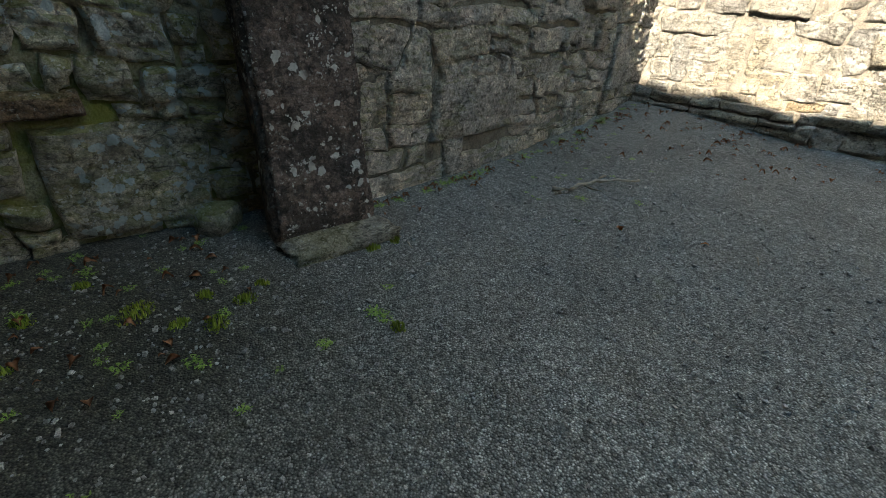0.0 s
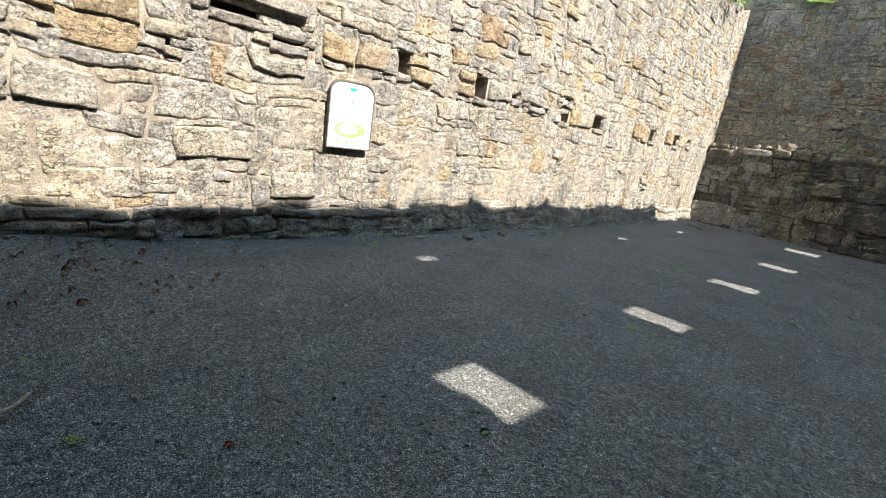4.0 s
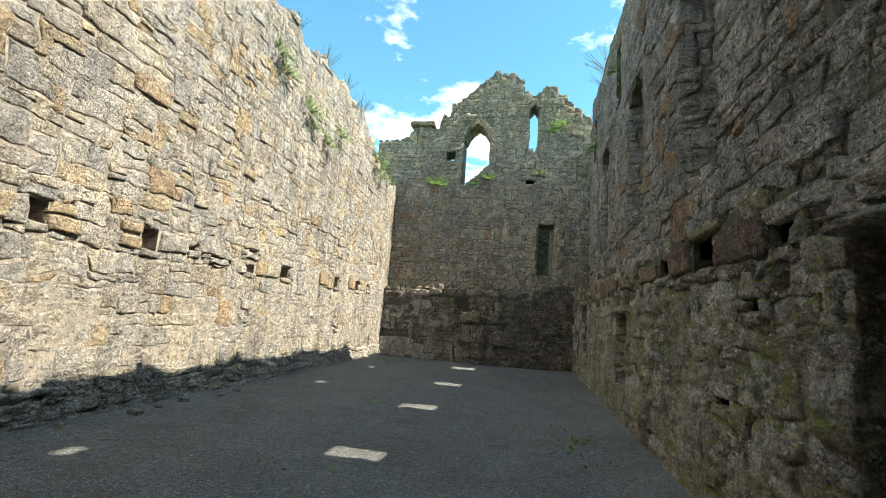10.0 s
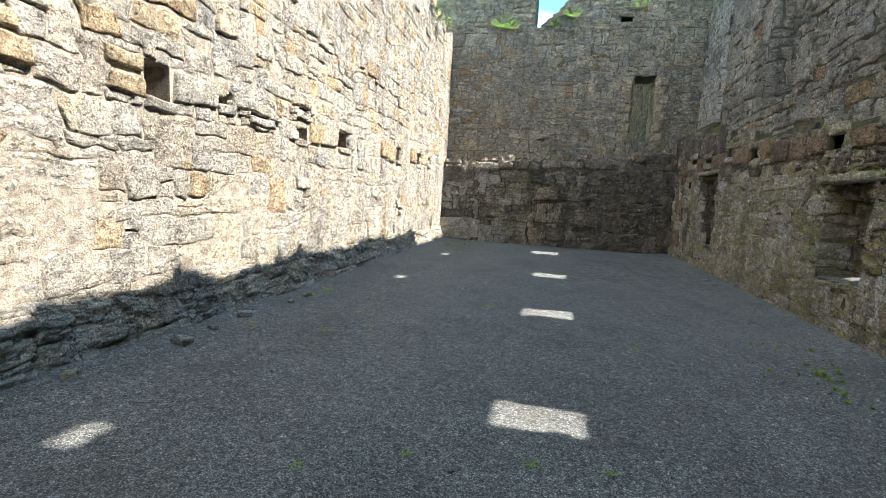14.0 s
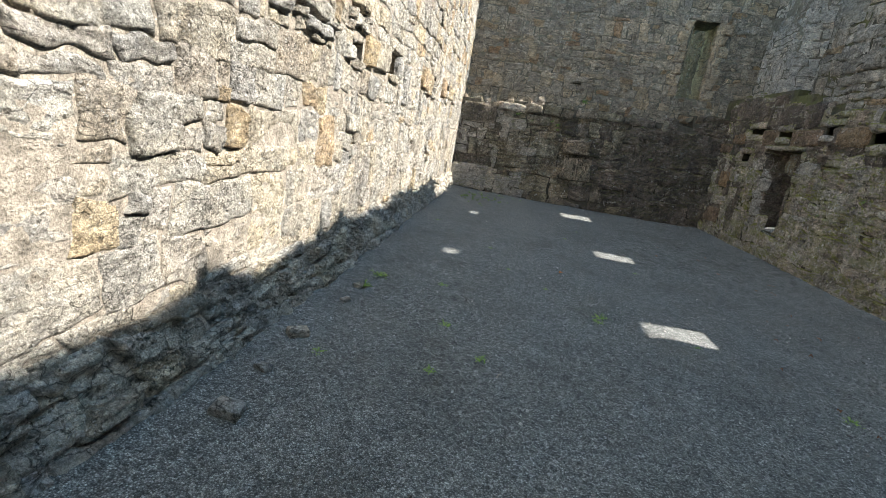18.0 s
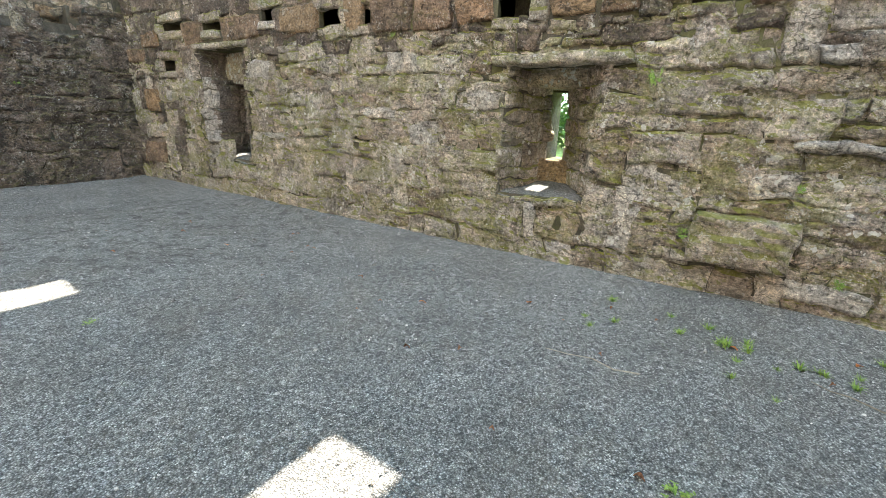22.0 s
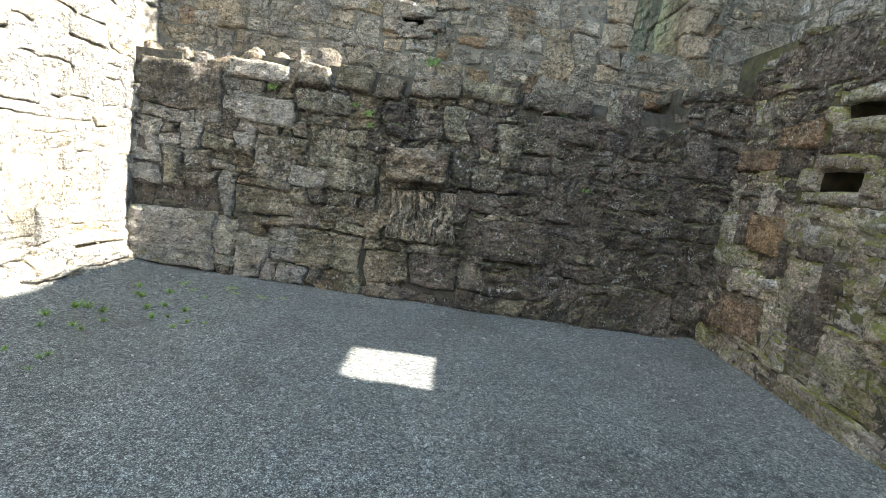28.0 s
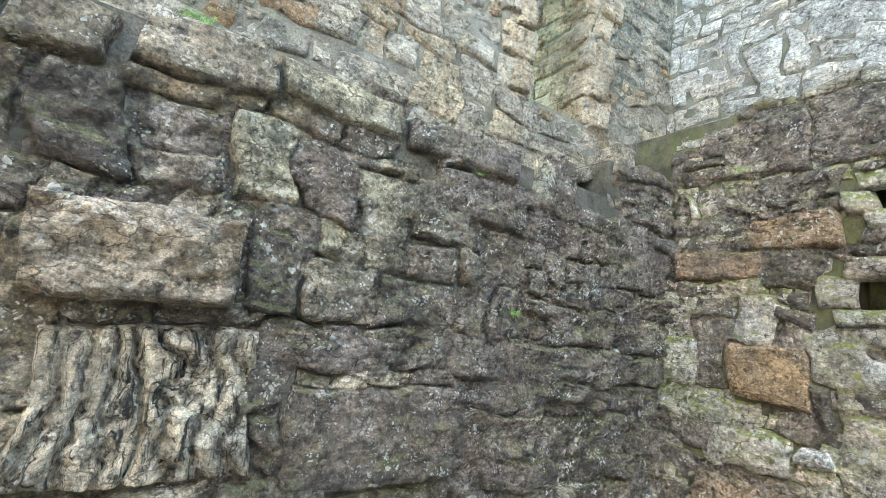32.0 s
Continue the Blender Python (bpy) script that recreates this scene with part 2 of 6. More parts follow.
    nrm = n.bump(pits, 0.006 * relief, 0.7, nrm)
    nrm = n.bump(grit, 0.004 * relief, 0.8, nrm)
    return n.done(col, nrm)


def pair(name, palette, **kw):
    return stone_material(name, palette, False, **kw), stone_material(name + "_rest", palette, True, **kw)


CREAM = [(0.485, 0.468, 0.410), (0.547, 0.511, 0.424), (0.379, 0.374, 0.348), (0.555, 0.493, 0.370), (0.493, 0.476, 0.432), (0.414, 0.362, 0.282)]
BUFF = [(0.605, 0.540, 0.475), (0.389, 0.346, 0.292), (0.713, 0.648, 0.572), (0.464, 0.378, 0.308), (0.648, 0.599, 0.545), (0.335, 0.270, 0.216), (0.583, 0.540, 0.486)]
GREY = [(0.291, 0.28, 0.263), (0.223, 0.22, 0.21), (0.349, 0.33, 0.294), (0.262, 0.24, 0.21), (0.369, 0.36, 0.347)]
M_left = pair("cream_limestone", CREAM, black=0.1, white=0.2, relief=0.9, relief_shade=0.3, grain=0.8, streak=0.5)
M_right = pair("mossy_limestone", BUFF, black=0.15, white=0.9, moss=0.8, relief=1.2, streak=0.45)
M_rightu = pair("buff_limestone", [(0.462, 0.432, 0.384), (0.369, 0.347, 0.308), (0.524, 0.492, 0.438), (0.432, 0.369, 0.293)], black=0.2, white=0.6, streak=0.6)
M_far = pair("crusted_limestone", [(0.483, 0.409, 0.320), (0.348, 0.288, 0.234), (0.531, 0.483, 0.363), (0.425, 0.335, 0.234), (0.522, 0.455, 0.372)], black=0.45, white=0.7, moss=0.12, relief=1.3, streak=0.7)
# brown stone, also used where corner and recess shade is put into the colour
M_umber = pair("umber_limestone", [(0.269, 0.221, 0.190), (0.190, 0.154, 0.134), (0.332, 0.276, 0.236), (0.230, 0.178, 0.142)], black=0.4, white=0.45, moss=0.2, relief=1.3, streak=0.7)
M_faru = pair("grey_limestone", [(0.476, 0.416, 0.333), (0.377, 0.330, 0.267), (0.532, 0.469, 0.374), (0.503, 0.403, 0.274), (0.447, 0.409, 0.350)], black=0.2, white=0.4, streak=0.4)
M_pale = pair("whitened_limestone", [(0.576, 0.547, 0.504), (0.518, 0.490, 0.446), (0.612, 0.583, 0.540), (0.533, 0.468, 0.374)], black=0.12, white=0.9)
M_near = pair("lichened_limestone", [(0.595, 0.536, 0.484), (0.697, 0.637, 0.562), (0.511, 0.478, 0.442), (0.678, 0.596, 0.484)], black=0.15, white=0.25, moss=0.3, relief=1.5)
M_recess = pair("damp_limestone", [(0.539, 0.502, 0.404), (0.646, 0.610, 0.508), (0.433, 0.394, 0.316), (0.593, 0.537, 0.404)], black=0.25, white=0.5, moss=0.55, teal=0.9)
M_ochre = pair("ochre_sandstone", [(0.408, 0.302, 0.175), (0.350, 0.233, 0.146), (0.447, 0.350, 0.224), (0.330, 0.224, 0.146)], white=0.15, black=0.1)
M_tan = pair("tan_sandstone", [(0.502, 0.403, 0.251), (0.441, 0.342, 0.220), (0.532, 0.448, 0.304), (0.426, 0.312, 0.198)], white=0.2, relief_shade=0.35)
M_rust = pair("rust_sandstone", [(0.278, 0.197, 0.151), (0.336, 0.243, 0.174), (0.243, 0.180, 0.139), (0.382, 0.255, 0.162)], black=0.35, white=0.45, moss=0.25)
M_pier = stone_material("dark_lichened_slab", [(0.25, 0.19, 0.165), (0.25, 0.19, 0.165)], spot=16.0, black=0.7, white=1.25, relief=1.5)
M_corbel = stone_material("buff_block", [(0.510, 0.408, 0.300), (0.510, 0.408, 0.300)], black=0.5, white=0.3, relief=1.3)
M_quoin = stone_material("dressed_buff_sandstone", [(0.392, 0.315, 0.224), (0.392, 0.315, 0.224)], black=0.12, white=0.2, relief=0.5, relief_shade=0.4)
M_fluted = stone_material("fluted_block", [(0.544, 0.466, 0.360), (0.544, 0.466, 0.360)], black=0.25, white=0.5, relief=1.3, upright=True)
M_slab = stone_material("worn_slab", [(0.33, 0.31, 0.26), (0.33, 0.31, 0.26)], moss=0.2, white=0.2)
M_pebble = stone_material("pebbles", [(0.2, 0.2, 0.2), (0.28, 0.285, 0.28), (0.42, 0.42, 0.40)], True, relief=0.3)


def mortar_material(name, col, moss=0.0, black=0.0):
    n = Nodes(name, 0.95, 0.15)
    mid, fine = n.noise(9.0, 6, 0.65), n.noise(80.0, 4, 0.7)
    c = n.mix(0.9, col, n.ramp(mid, [(0.33, 0.4), (0.5, 0.95), (0.67, 1.35)]), "MULTIPLY")
    c = n.mix(0.7, c, n.ramp(fine, [(0.34, 0.3), (0.5, 1.0), (0.66, 1.6)]), "MULTIPLY")
    if black:
        c = n.mix(n.math("MULTIPLY", n.ramp(n.noise(2.0, 6, 0.7), [(0.42, 0), (0.6, 1)]), black), c, (0.04, 0.037, 0.03))
    if moss:
        c = n.mix(n.math("MULTIPLY", n.ramp(n.noise(1.7, 7, 0.7), [(0.45, 0), (0.62, 1)]), moss), c, (0.17, 0.19, 0.03))
    nrm = n.bump(mid, 0.05, 0.9)
    return n.done(c, n.bump(fine, 0.01, 0.9, nrm))


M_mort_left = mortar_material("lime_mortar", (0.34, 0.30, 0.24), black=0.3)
# right and far mortar: dark joints, darkened further to stand for crevice shade
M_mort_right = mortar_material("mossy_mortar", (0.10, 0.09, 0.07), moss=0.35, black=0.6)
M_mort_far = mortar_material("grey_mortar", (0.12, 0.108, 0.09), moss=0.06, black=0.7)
M_mort_recess = mortar_material("moss_filled_joints", (0.28, 0.26, 0.19), moss=0.85, black=0.2)
M_mort_near = mortar_material("old_mortar", (0.19, 0.172, 0.14), moss=0.08, black=0.4)


def gravel_material():
    n = Nodes("blue_grey_gravel", 0.85, 0.35)
    cells = n.voronoi(125.0, "Color")
    dist = n.voronoi(125.0)
    c2 = n.voronoi(46.0, "Color")
    bw = n.t.nodes.new("ShaderNodeSeparateColor")
    n.link(cells, bw.inputs[0])
    bw2 = n.t.nodes.new("ShaderNodeSeparateColor")
    n.link(c2, bw2.inputs[0])
    col = n.ramp(bw.outputs[0], [(0.0, (0.085, 0.090, 0.084)), (0.5, (0.20, 0.209, 0.196)), (0.86, (0.31, 0.322, 0.30)), (1.0, (0.46, 0.47, 0.45))])
    col = n.mix(n.ramp(bw2.outputs[1], [(0.95, 0), (0.985, 0.7)]), col, (0.40, 0.40, 0.39))
    col = n.mix(0.9, col, n.ramp(dist, [(0.25, 1.1), (0.62, 0.35)]), "MULTIPLY")
    col = n.mix(0.8, col, n.ramp(bw2.outputs[0], [(0.0, 0.62), (0.45, 0.97), (0.8, 1.1), (1.0, 1.4)]), "MULTIPLY")
    col = n.mix(0.6, col, n.ramp(n.noise(24.0, 5, 0.75), [(0.36, 0.5), (0.5, 1.0), (0.64, 1.4)]), "MULTIPLY")
    patch = n.noise(1.1, 6, 0.65)
    col = n.mix(0.6, col, n.ramp(patch, [(0.3, 0.6), (0.5, 1.0), (0.7, 1.25)]), "MULTIPLY")
    dirt = n.math("MULTIPLY", n.ramp(n.noise(0.75, 8, 0.75, distort=0.3), [(0.52, 0), (0.72, 1)]), 0.5)
    col = n.mix(dirt, col, (0.085, 0.075, 0.055))
    green = n.math("MULTIPLY", n.ramp(n.noise(2.1, 7, 0.75), [(0.62, 0), (0.74, 1)]), 0.35)
    col = n.mix(green, col, (0.08, 0.10, 0.03))
    # black leaf mould in the damp nook, and blotches where water stands
    def zone(cx, cy, r0, r1):
        v = n.t.nodes.new("ShaderNodeVectorMath")
        v.operation = "DISTANCE"
        n.link(n.pos, v.inputs[0])
        v.inputs[1].default_value = (cx, cy, 0.0)
        d = n.math("ADD", v.outputs["Value"], n.math("MULTIPLY", n.noise(2.4, 6, 0.7), 1.6))
        return n.ramp(n.math("DIVIDE", d, 5.0), [((r0 + 0.8) / 5, 1), ((r1 + 0.8) / 5, 0)])
    mould = n.math("MULTIPLY", zone(6.35, -0.35, 0.6, 2.1), 0.94)
    col = n.mix(mould, col, n.mix(1.0, col, n.mix(n.noise(14.0, 5, 0.7), (0.10, 0.085, 0.055), (0.42, 0.39, 0.29)), "MULTIPLY"))
    blot = n.math("MULTIPLY", zone(5.5, 13.0, 1.3, 2.6), n.ramp(n.noise(6.5, 4, 0.6), [(0.53, 0), (0.60, 0.62)]))
    col = n.mix(blot, col, n.mix(1.0, col, (0.30, 0.31, 0.26), "MULTIPLY"))
    nrm = n.bump(patch, 0.03, 0.5)
    nrm = n.bump(n.math("SUBTRACT", 1.0, dist), 0.008, 1.0, nrm)
    return n.done(col, nrm)


def plain_material(name, col, rough=0.7, var=0.35, scale=20.0, spec=0.3, metal=0.0):
    n = Nodes(name, rough, spec)
    n.bsdf.inputs["Metallic"].default_value = metal
    f = n.noise(scale, 5, 0.6)
    c = n.mix(1.0, col, n.ramp(f, [(0.25, 1 - var), (0.75, 1 + var)]), "MULTIPLY")
    return n.done(c, n.bump(f, 0.003, 0.4))


def leaf_material(name, a, b):
    n = Nodes(name, 0.6, 0.3)
    n.bsdf.inputs["Subsurface Weight"].default_value = 0.0
    c = n.mix(n.geo.outputs["Random Per Island"], a, b)
    return n.done(n.mix(0.6, c, n.ramp(n.noise(30.0, 3), [(0.3, 0.6), (0.7, 1.3)]), "MULTIPLY"))


M_gravel = gravel_material()
M_grass = plain_material("meadow_grass", (0.12, 0.19, 0.035), 0.9, 0.5, 3.0)
M_leafgreen = leaf_material("tree_leaves", (0.03, 0.075, 0.018), (0.10, 0.19, 0.035))
M_weed = leaf_material("weed_leaves", (0.07, 0.15, 0.02), (0.24, 0.36, 0.07))
M_dry = leaf_material("dry_stems", (0.22, 0.19, 0.07), (0.16, 0.2, 0.06))
M_moss = leaf_material("cushion_moss", (0.13, 0.19, 0.02), (0.30, 0.36, 0.05))
M_deadleaf = plain_material("dead_leaf", (0.24, 0.11, 0.055), 0.8, 0.5, 60.0)
M_orangeleaf = plain_material("orange_leaf", (0.50, 0.17, 0.05), 0.7, 0.4, 60.0)
M_greenleaf = plain_material("fallen_green_leaf", (0.13, 0.24, 0.09), 0.6, 0.3, 60.0)
M_bark = plain_material("bark", (0.19, 0.16, 0.12), 0.9, 0.5, 35.0)
M_stickpale = plain_material("bleached_wood", (0.30, 0.26, 0.20), 0.85, 0.5, 50.0)
M_signwhite = plain_material("sign_face", (0.80, 0.81, 0.80), 0.35, 0.03, 6.0)
M_signframe = plain_material("sign_frame", (0.13, 0.115, 0.105), 0.45, 0.2, 30.0)
M_signblue = plain_material("sign_blue", (0.0, 0.33, 0.55), 0.4, 0.05)
M_signtext = plain_material("sign_text", (0.22, 0.17, 0.06), 0.5, 0.1)
M_signgreen = plain_material("sign_green", (0.22, 0.42, 0.12), 0.5, 0.35, 40.0)
M_signgrey = plain_material("sign_grey", (0.50, 0.50, 0.47), 0.5, 0.25, 60.0)


# ---------- geometry helpers ----------
RNG = np.random.default_rng(7)
LIFT = 0.022          # how far the stones' faces stand clear of the mortar
HASH = np.random.default_rng(3).random((32, 32, 32))


def vnoise(p):
    """Smooth value noise, -1 to 1, at the rows of p."""
    i = np.floor(p).astype(int)
    f = p - i
    f = f * f * (3 - 2 * f)
    out = 0
    for a in (0, 1):
        for b in (0, 1):
            for c in (0, 1):
                w = (f[:, 0] if a else 1 - f[:, 0]) * (f[:, 1] if b else 1 - f[:, 1]) * (f[:, 2] if c else 1 - f[:, 2])
                out = out + w * HASH[(i[:, 0] + a) % 32, (i[:, 1] + b) % 32, (i[:, 2] + c) % 32]
    return out * 2 - 1


def fbm(p, octaves=3):
    return sum(vnoise(p * 2.03**k + 5.7 * k) * 0.55**k for k in range(octaves))


def mesh_of(name, verts, faces, mat, smooth=True):
    me = bpy.data.meshes.new(name)
    me.from_pydata([tuple(v) for v in np.asarray(verts, float).tolist()], [], [tuple(f) for f in faces])
    me.materials.append(mat)
    if smooth:
        me.polygons.foreach_set("use_smooth", [True] * len(me.polygons))
    me.update()
    return me


def child(name, me, parent, label=""):
    ob = new(name, me)
    ob.parent = parent
    if label:
        ob["label"] = label
    return ob


def part(name, bm, material, parent, label=""):
    me = bpy.data.meshes.new(name)
    bm.to_mesh(me)
    bm.free()
    me.materials.append(material)
    return child(name, me, parent, label)


def face_frame(origin, along, out):
    a, o = Vector(along).normalized(), Vector(out).normalized()
    return Matrix(((a.x, 0, o.x, origin[0]), (a.y, 0, o.y, origin[1]), (a.z, 1, o.z, origin[2]), (0, 0, 0, 1)))


def wall_core(name, fm, us, vs, inside, thick, mat, start=0.0, cap=None):
    """A solid wall of thickness thick behind the plane of fm (local x along, local y up, local z out of the wall)."""
    us = [u for u in sorted(set(round(u, 4) for u in us))]
    vs = [v for v in sorted(set(round(v, 4) for v in vs))]
    solid = {(i, j): inside((us[i] + us[i + 1]) / 2, (vs[j] + vs[j + 1]) / 2) for i in range(len(us) - 1) for j in range(len(vs) - 1)}
    tops = [cap(u) if cap else 1e9 for u in us]
    if cap:
        solid = {(i, j): q and vs[j] < min(tops[i], tops[i + 1]) - 0.002 for (i, j), q in solid.items()}
    verts, faces, seen = [], [], {}

    def vert(i, j, k):
        if (i, j, k) not in seen:
            seen[i, j, k] = len(verts)
            verts.append(fm @ Vector((us[i], min(vs[j], tops[i]), -start - k * thick)))
        return seen[i, j, k]

    for (i, j), s in solid.items():
        if not s:
            continue
        faces.append([vert(i, j, 0), vert(i + 1, j, 0), vert(i + 1, j + 1, 0), vert(i, j + 1, 0)])
        faces.append([vert(i, j + 1, 1), vert(i + 1, j + 1, 1), vert(i + 1, j, 1), vert(i, j, 1)])
        for di, dj, a, b in ((0, -1, (i, j), (i + 1, j)), (1, 0, (i + 1, j), (i + 1, j + 1)), (0, 1, (i + 1, j + 1), (i, j + 1)), (-1, 0, (i, j + 1), (i, j))):
            if not solid.get((i + di, j + dj), False):
                faces.append([vert(*a, 1), vert(*b, 1), vert(*b, 0), vert(*a, 0)])
    bm = bmesh.new()
    bv = [bm.verts.new(v) for v in verts]
    for f in faces:
        bm.faces.new([bv[k] for k in f])
    bmesh.ops.recalc_face_normals(bm, faces=bm.faces)
    me = bpy.data.meshes.new(name)
    bm.to_mesh(me)
    bm.free()
    me.materials.append(mat)
    return new(name, me)


def stone_plate(u0, u1, v0, v1, res, shear, swollen):
    """The plan of one stone: a grid with rounded, skewed corners and a fine rim."""
    u0, u1, v0, v1 = u0 - swollen, u1 + swollen, v0 - swollen, v1 + swollen
    w, h = u1 - u0, v1 - v0
    nu, nv = int(np.clip(round(w / res), 2, 64)), int(np.clip(round(h / res), 2, 30))
    rim = min(0.012, 0.1 * min(w, h))
    s = np.r_[0, rim / w, np.linspace(rim * 2.4 / w, 1 - rim * 2.4 / w, nu), 1 - rim / w, 1]
    t = np.r_[0, rim / h, np.linspace(rim * 2.4 / h, 1 - rim * 2.4 / h, nv), 1 - rim / h, 1]
    S, T = np.meshgrid(s, t)
    j = RNG.uniform(-1, 1, (4, 2)) * (min(0.036, 0.14 * w), min(0.028, 0.15 * h))
    r = RNG.uniform(0.02, 0.12)
    x, y = 2 * S - 1, 2 * T - 1
    A, B = (x * np.sqrt(1 - r * y * y * 0.5) + 1) / 2, (y * np.sqrt(1 - r * x * x * 0.5) + 1) / 2
    U = u0 + A * w + (1 - S) * (1 - T) * j[0, 0] + S * (1 - T) * j[1, 0] + (1 - S) * T * j[2, 0] + S * T * j[3, 0]
    V = v0 + B * h + (1 - S) * (1 - T) * j[0, 1] + S * (1 - T) * j[1, 1] + (1 - S) * T * j[2, 1] + S * T * j[3, 1] + shear * (S - 0.5)
    edge = np.minimum(np.minimum(S, 1 - S) * w, np.minimum(T, 1 - T) * h)
    k = np.clip(edge / (rim * 2.4), 0, 1)
    tilt = RNG.uniform(-0.022, 0.022) * (S - 0.5) + RNG.uniform(-0.022, 0.028) * (T - 0.5)
    a, b = U.shape
    idx = np.arange(a * b).reshape(a, b)
    faces = np.stack([idx[:-1, :-1], idx[:-1, 1:], idx[1:, 1:], idx[1:, :-1]], -1).reshape(-1, 4)
    return U.ravel(), V.ravel(), k.ravel(), tilt.ravel(), (S * w).ravel(), T.ravel(), faces


def stones(rects, prouds, ress, rough, ribs=0.0, bedded=0.5, warp=1.0, shear=None, swollen=0.009, tip=1.0):
    """Stones as bevelled, uneven low reliefs in wall coordinates (along, up, out): rows of (points, faces)."""
    plates = [stone_plate(*r[:4], q, RNG.uniform(-0.012, 0.012) if shear is None else shear, swollen) for r, q in zip(rects, ress)]
    sizes = [len(p[0]) for p in plates]
    U, V, k, tilt, SW, T = (np.concatenate([p[n] for p in plates]) for n in range(6))
    proud = np.repeat(np.asarray(prouds, float), sizes)
    seed = np.repeat(RNG.uniform(0, 30, len(plates)), sizes)
    q, g = np.stack([U, V, seed], 1), np.stack([U, V, np.full(U.size, 2.2)], 1)
    n1 = fbm(q * (10, 10 + 16 * bedded, 1), 4)
    ridge = 1 - np.abs(fbm(q * (5, 6 + 12 * bedded, 1) + 21, 3)) * 1.6
    n2 = vnoise(q * (3.2, 4.5, 1) + 9)
    # the whole wall shares one slow warp, so courses waver and joints stay thin
    wu = 0.055 * fbm(g * (2.6, 2.6, 1), 2) + 0.030 * fbm(g * (6.5, 6.5, 1) + 41, 2) + 0.012 * fbm(q * 9 + 3, 2) + 0.007 * vnoise(q * 31 + 5)
    wv = 0.038 * fbm(g * (1.9, 2.4, 1) + 13, 2) + 0.020 * fbm(g * (6.0, 6.0, 1) + 57, 2) + 0.011 * fbm(q * 9 + 17, 2) + 0.006 * vnoise(q * 31 + 8)
    swell = 0.008 * vnoise(g * (0.9, 0.9, 1) + 31)
    Z = -0.035 + (proud + 0.035) * np.sqrt(np.clip(1 - (1 - k) ** 2, 0, 1)) + k * (rough * n1 + rough * 0.8 * n2 + rough * 0.9 * (ridge - 0.5) + tilt * tip + swell)
    if ribs:
        Z += k * ribs * (np.abs(np.sin(SW * 30 + 2.6 * n2 + 1.0 * n1 + 1.2 * T)) ** 0.45 - 0.6) * (0.8 + 0.6 * n2)
    P = np.stack([U + warp * wu, V + warp * wv, Z], 1)
    at, out = 0, []
    for n, p in zip(sizes, plates):
        out.append((P[at:at + n], p[6]))
        at += n
    return out


def clash(r, others):
    return any(r[0] < o[1] - 0.03 and r[1] > o[0] + 0.03 and r[2] < o[3] - 0.03 and r[3] > o[2] + 0.03 for o in others)


def lay(u0, u1, v0, v1, inside, blocked=(), course=(0.12, 0.26), width=(0.16, 0.55), gap=0.016, tall=0.1):
    """Rubble brought to courses: rectangles (u0, u1, v0, v1), clear of the blocked ones."""
    out, held, v, nexth = [], [], v0, RNG.uniform(*course)
    while v < v1 - 0.05:
        h = nexth
        if v + h > v1 - 0.06:
            h = v1 - v
        nexth = RNG.uniform(*course)
        stops = sorted([(max(a, u0), min(b, u1)) for a, b, c, d in list(blocked) + held if c < v + h - 0.02 and d > v + 0.02 and b > u0 and a < u1])
        spans, at = [], u0
        for a, b in stops:
            if a > at + 0.05:
                spans.append((at, a))
            at = max(at, b)
        if at < u1 - 0.05:
            spans.append((at, u1))
        for a, b, lo, hi in blocked:
            # small stones above and below what stands in the course's way
            for x0, x1 in ((v, lo), (hi, v + h)):
                if x0 >= v - 1e-6 and x1 <= v + h + 1e-6 and 0.05 < x1 - x0 < h - 0.03 and lo < v + h - 0.02 and hi > v + 0.02:
                    x = max(a, u0)
                    while x < min(b, u1) - 0.06:
                        w = min(RNG.uniform(0.12, 0.34), min(b, u1) - x)
                        r = (x + gap / 2, x + w - gap / 2, x0 + gap / 3, x1 - gap / 3)
                        if w > 0.06 and inside((r[0] + r[1]) / 2, (r[2] + r[3]) / 2) and not clash(r, [q for q in blocked if q != (a, b, lo, hi)]):
                            out.append(r)
                        x += w
        held = [r for r in held if r[3] > v + h + 0.02]
        for a, b in spans:
            x = a
            while x < b - 0.04:
                w = RNG.uniform(*width) * (0.7 + 0.6 * RNG.random())
                if b - x - w < 0.12:
                    w = b - x
                top = v + h
                if RNG.random() < tall and v + h + nexth < v1 and w < 0.5:
                    top = v + h + nexth
                    held.append((x, x + w, v + h, top))
                if inside(x + w / 2, (v + top) / 2) and inside(x + 0.03, (v + top) / 2) and inside(x + w - 0.03, (v + top) / 2):
                    if top == v + h and h > 0.17 and RNG.random() < 0.22:
                        cut = v + h * RNG.uniform(0.35, 0.65)
                        out.append((x + gap / 2, x + w - gap / 2, v + gap / 2, cut - gap / 3))
                        out.append((x + gap / 2, x + w - gap / 2, cut + gap / 3, top - gap / 2))
                    else:
                        out.append((x + gap / 2, x + w - gap / 2, v + gap / 2, top - gap / 2))
                x += w
        v += h
    return out


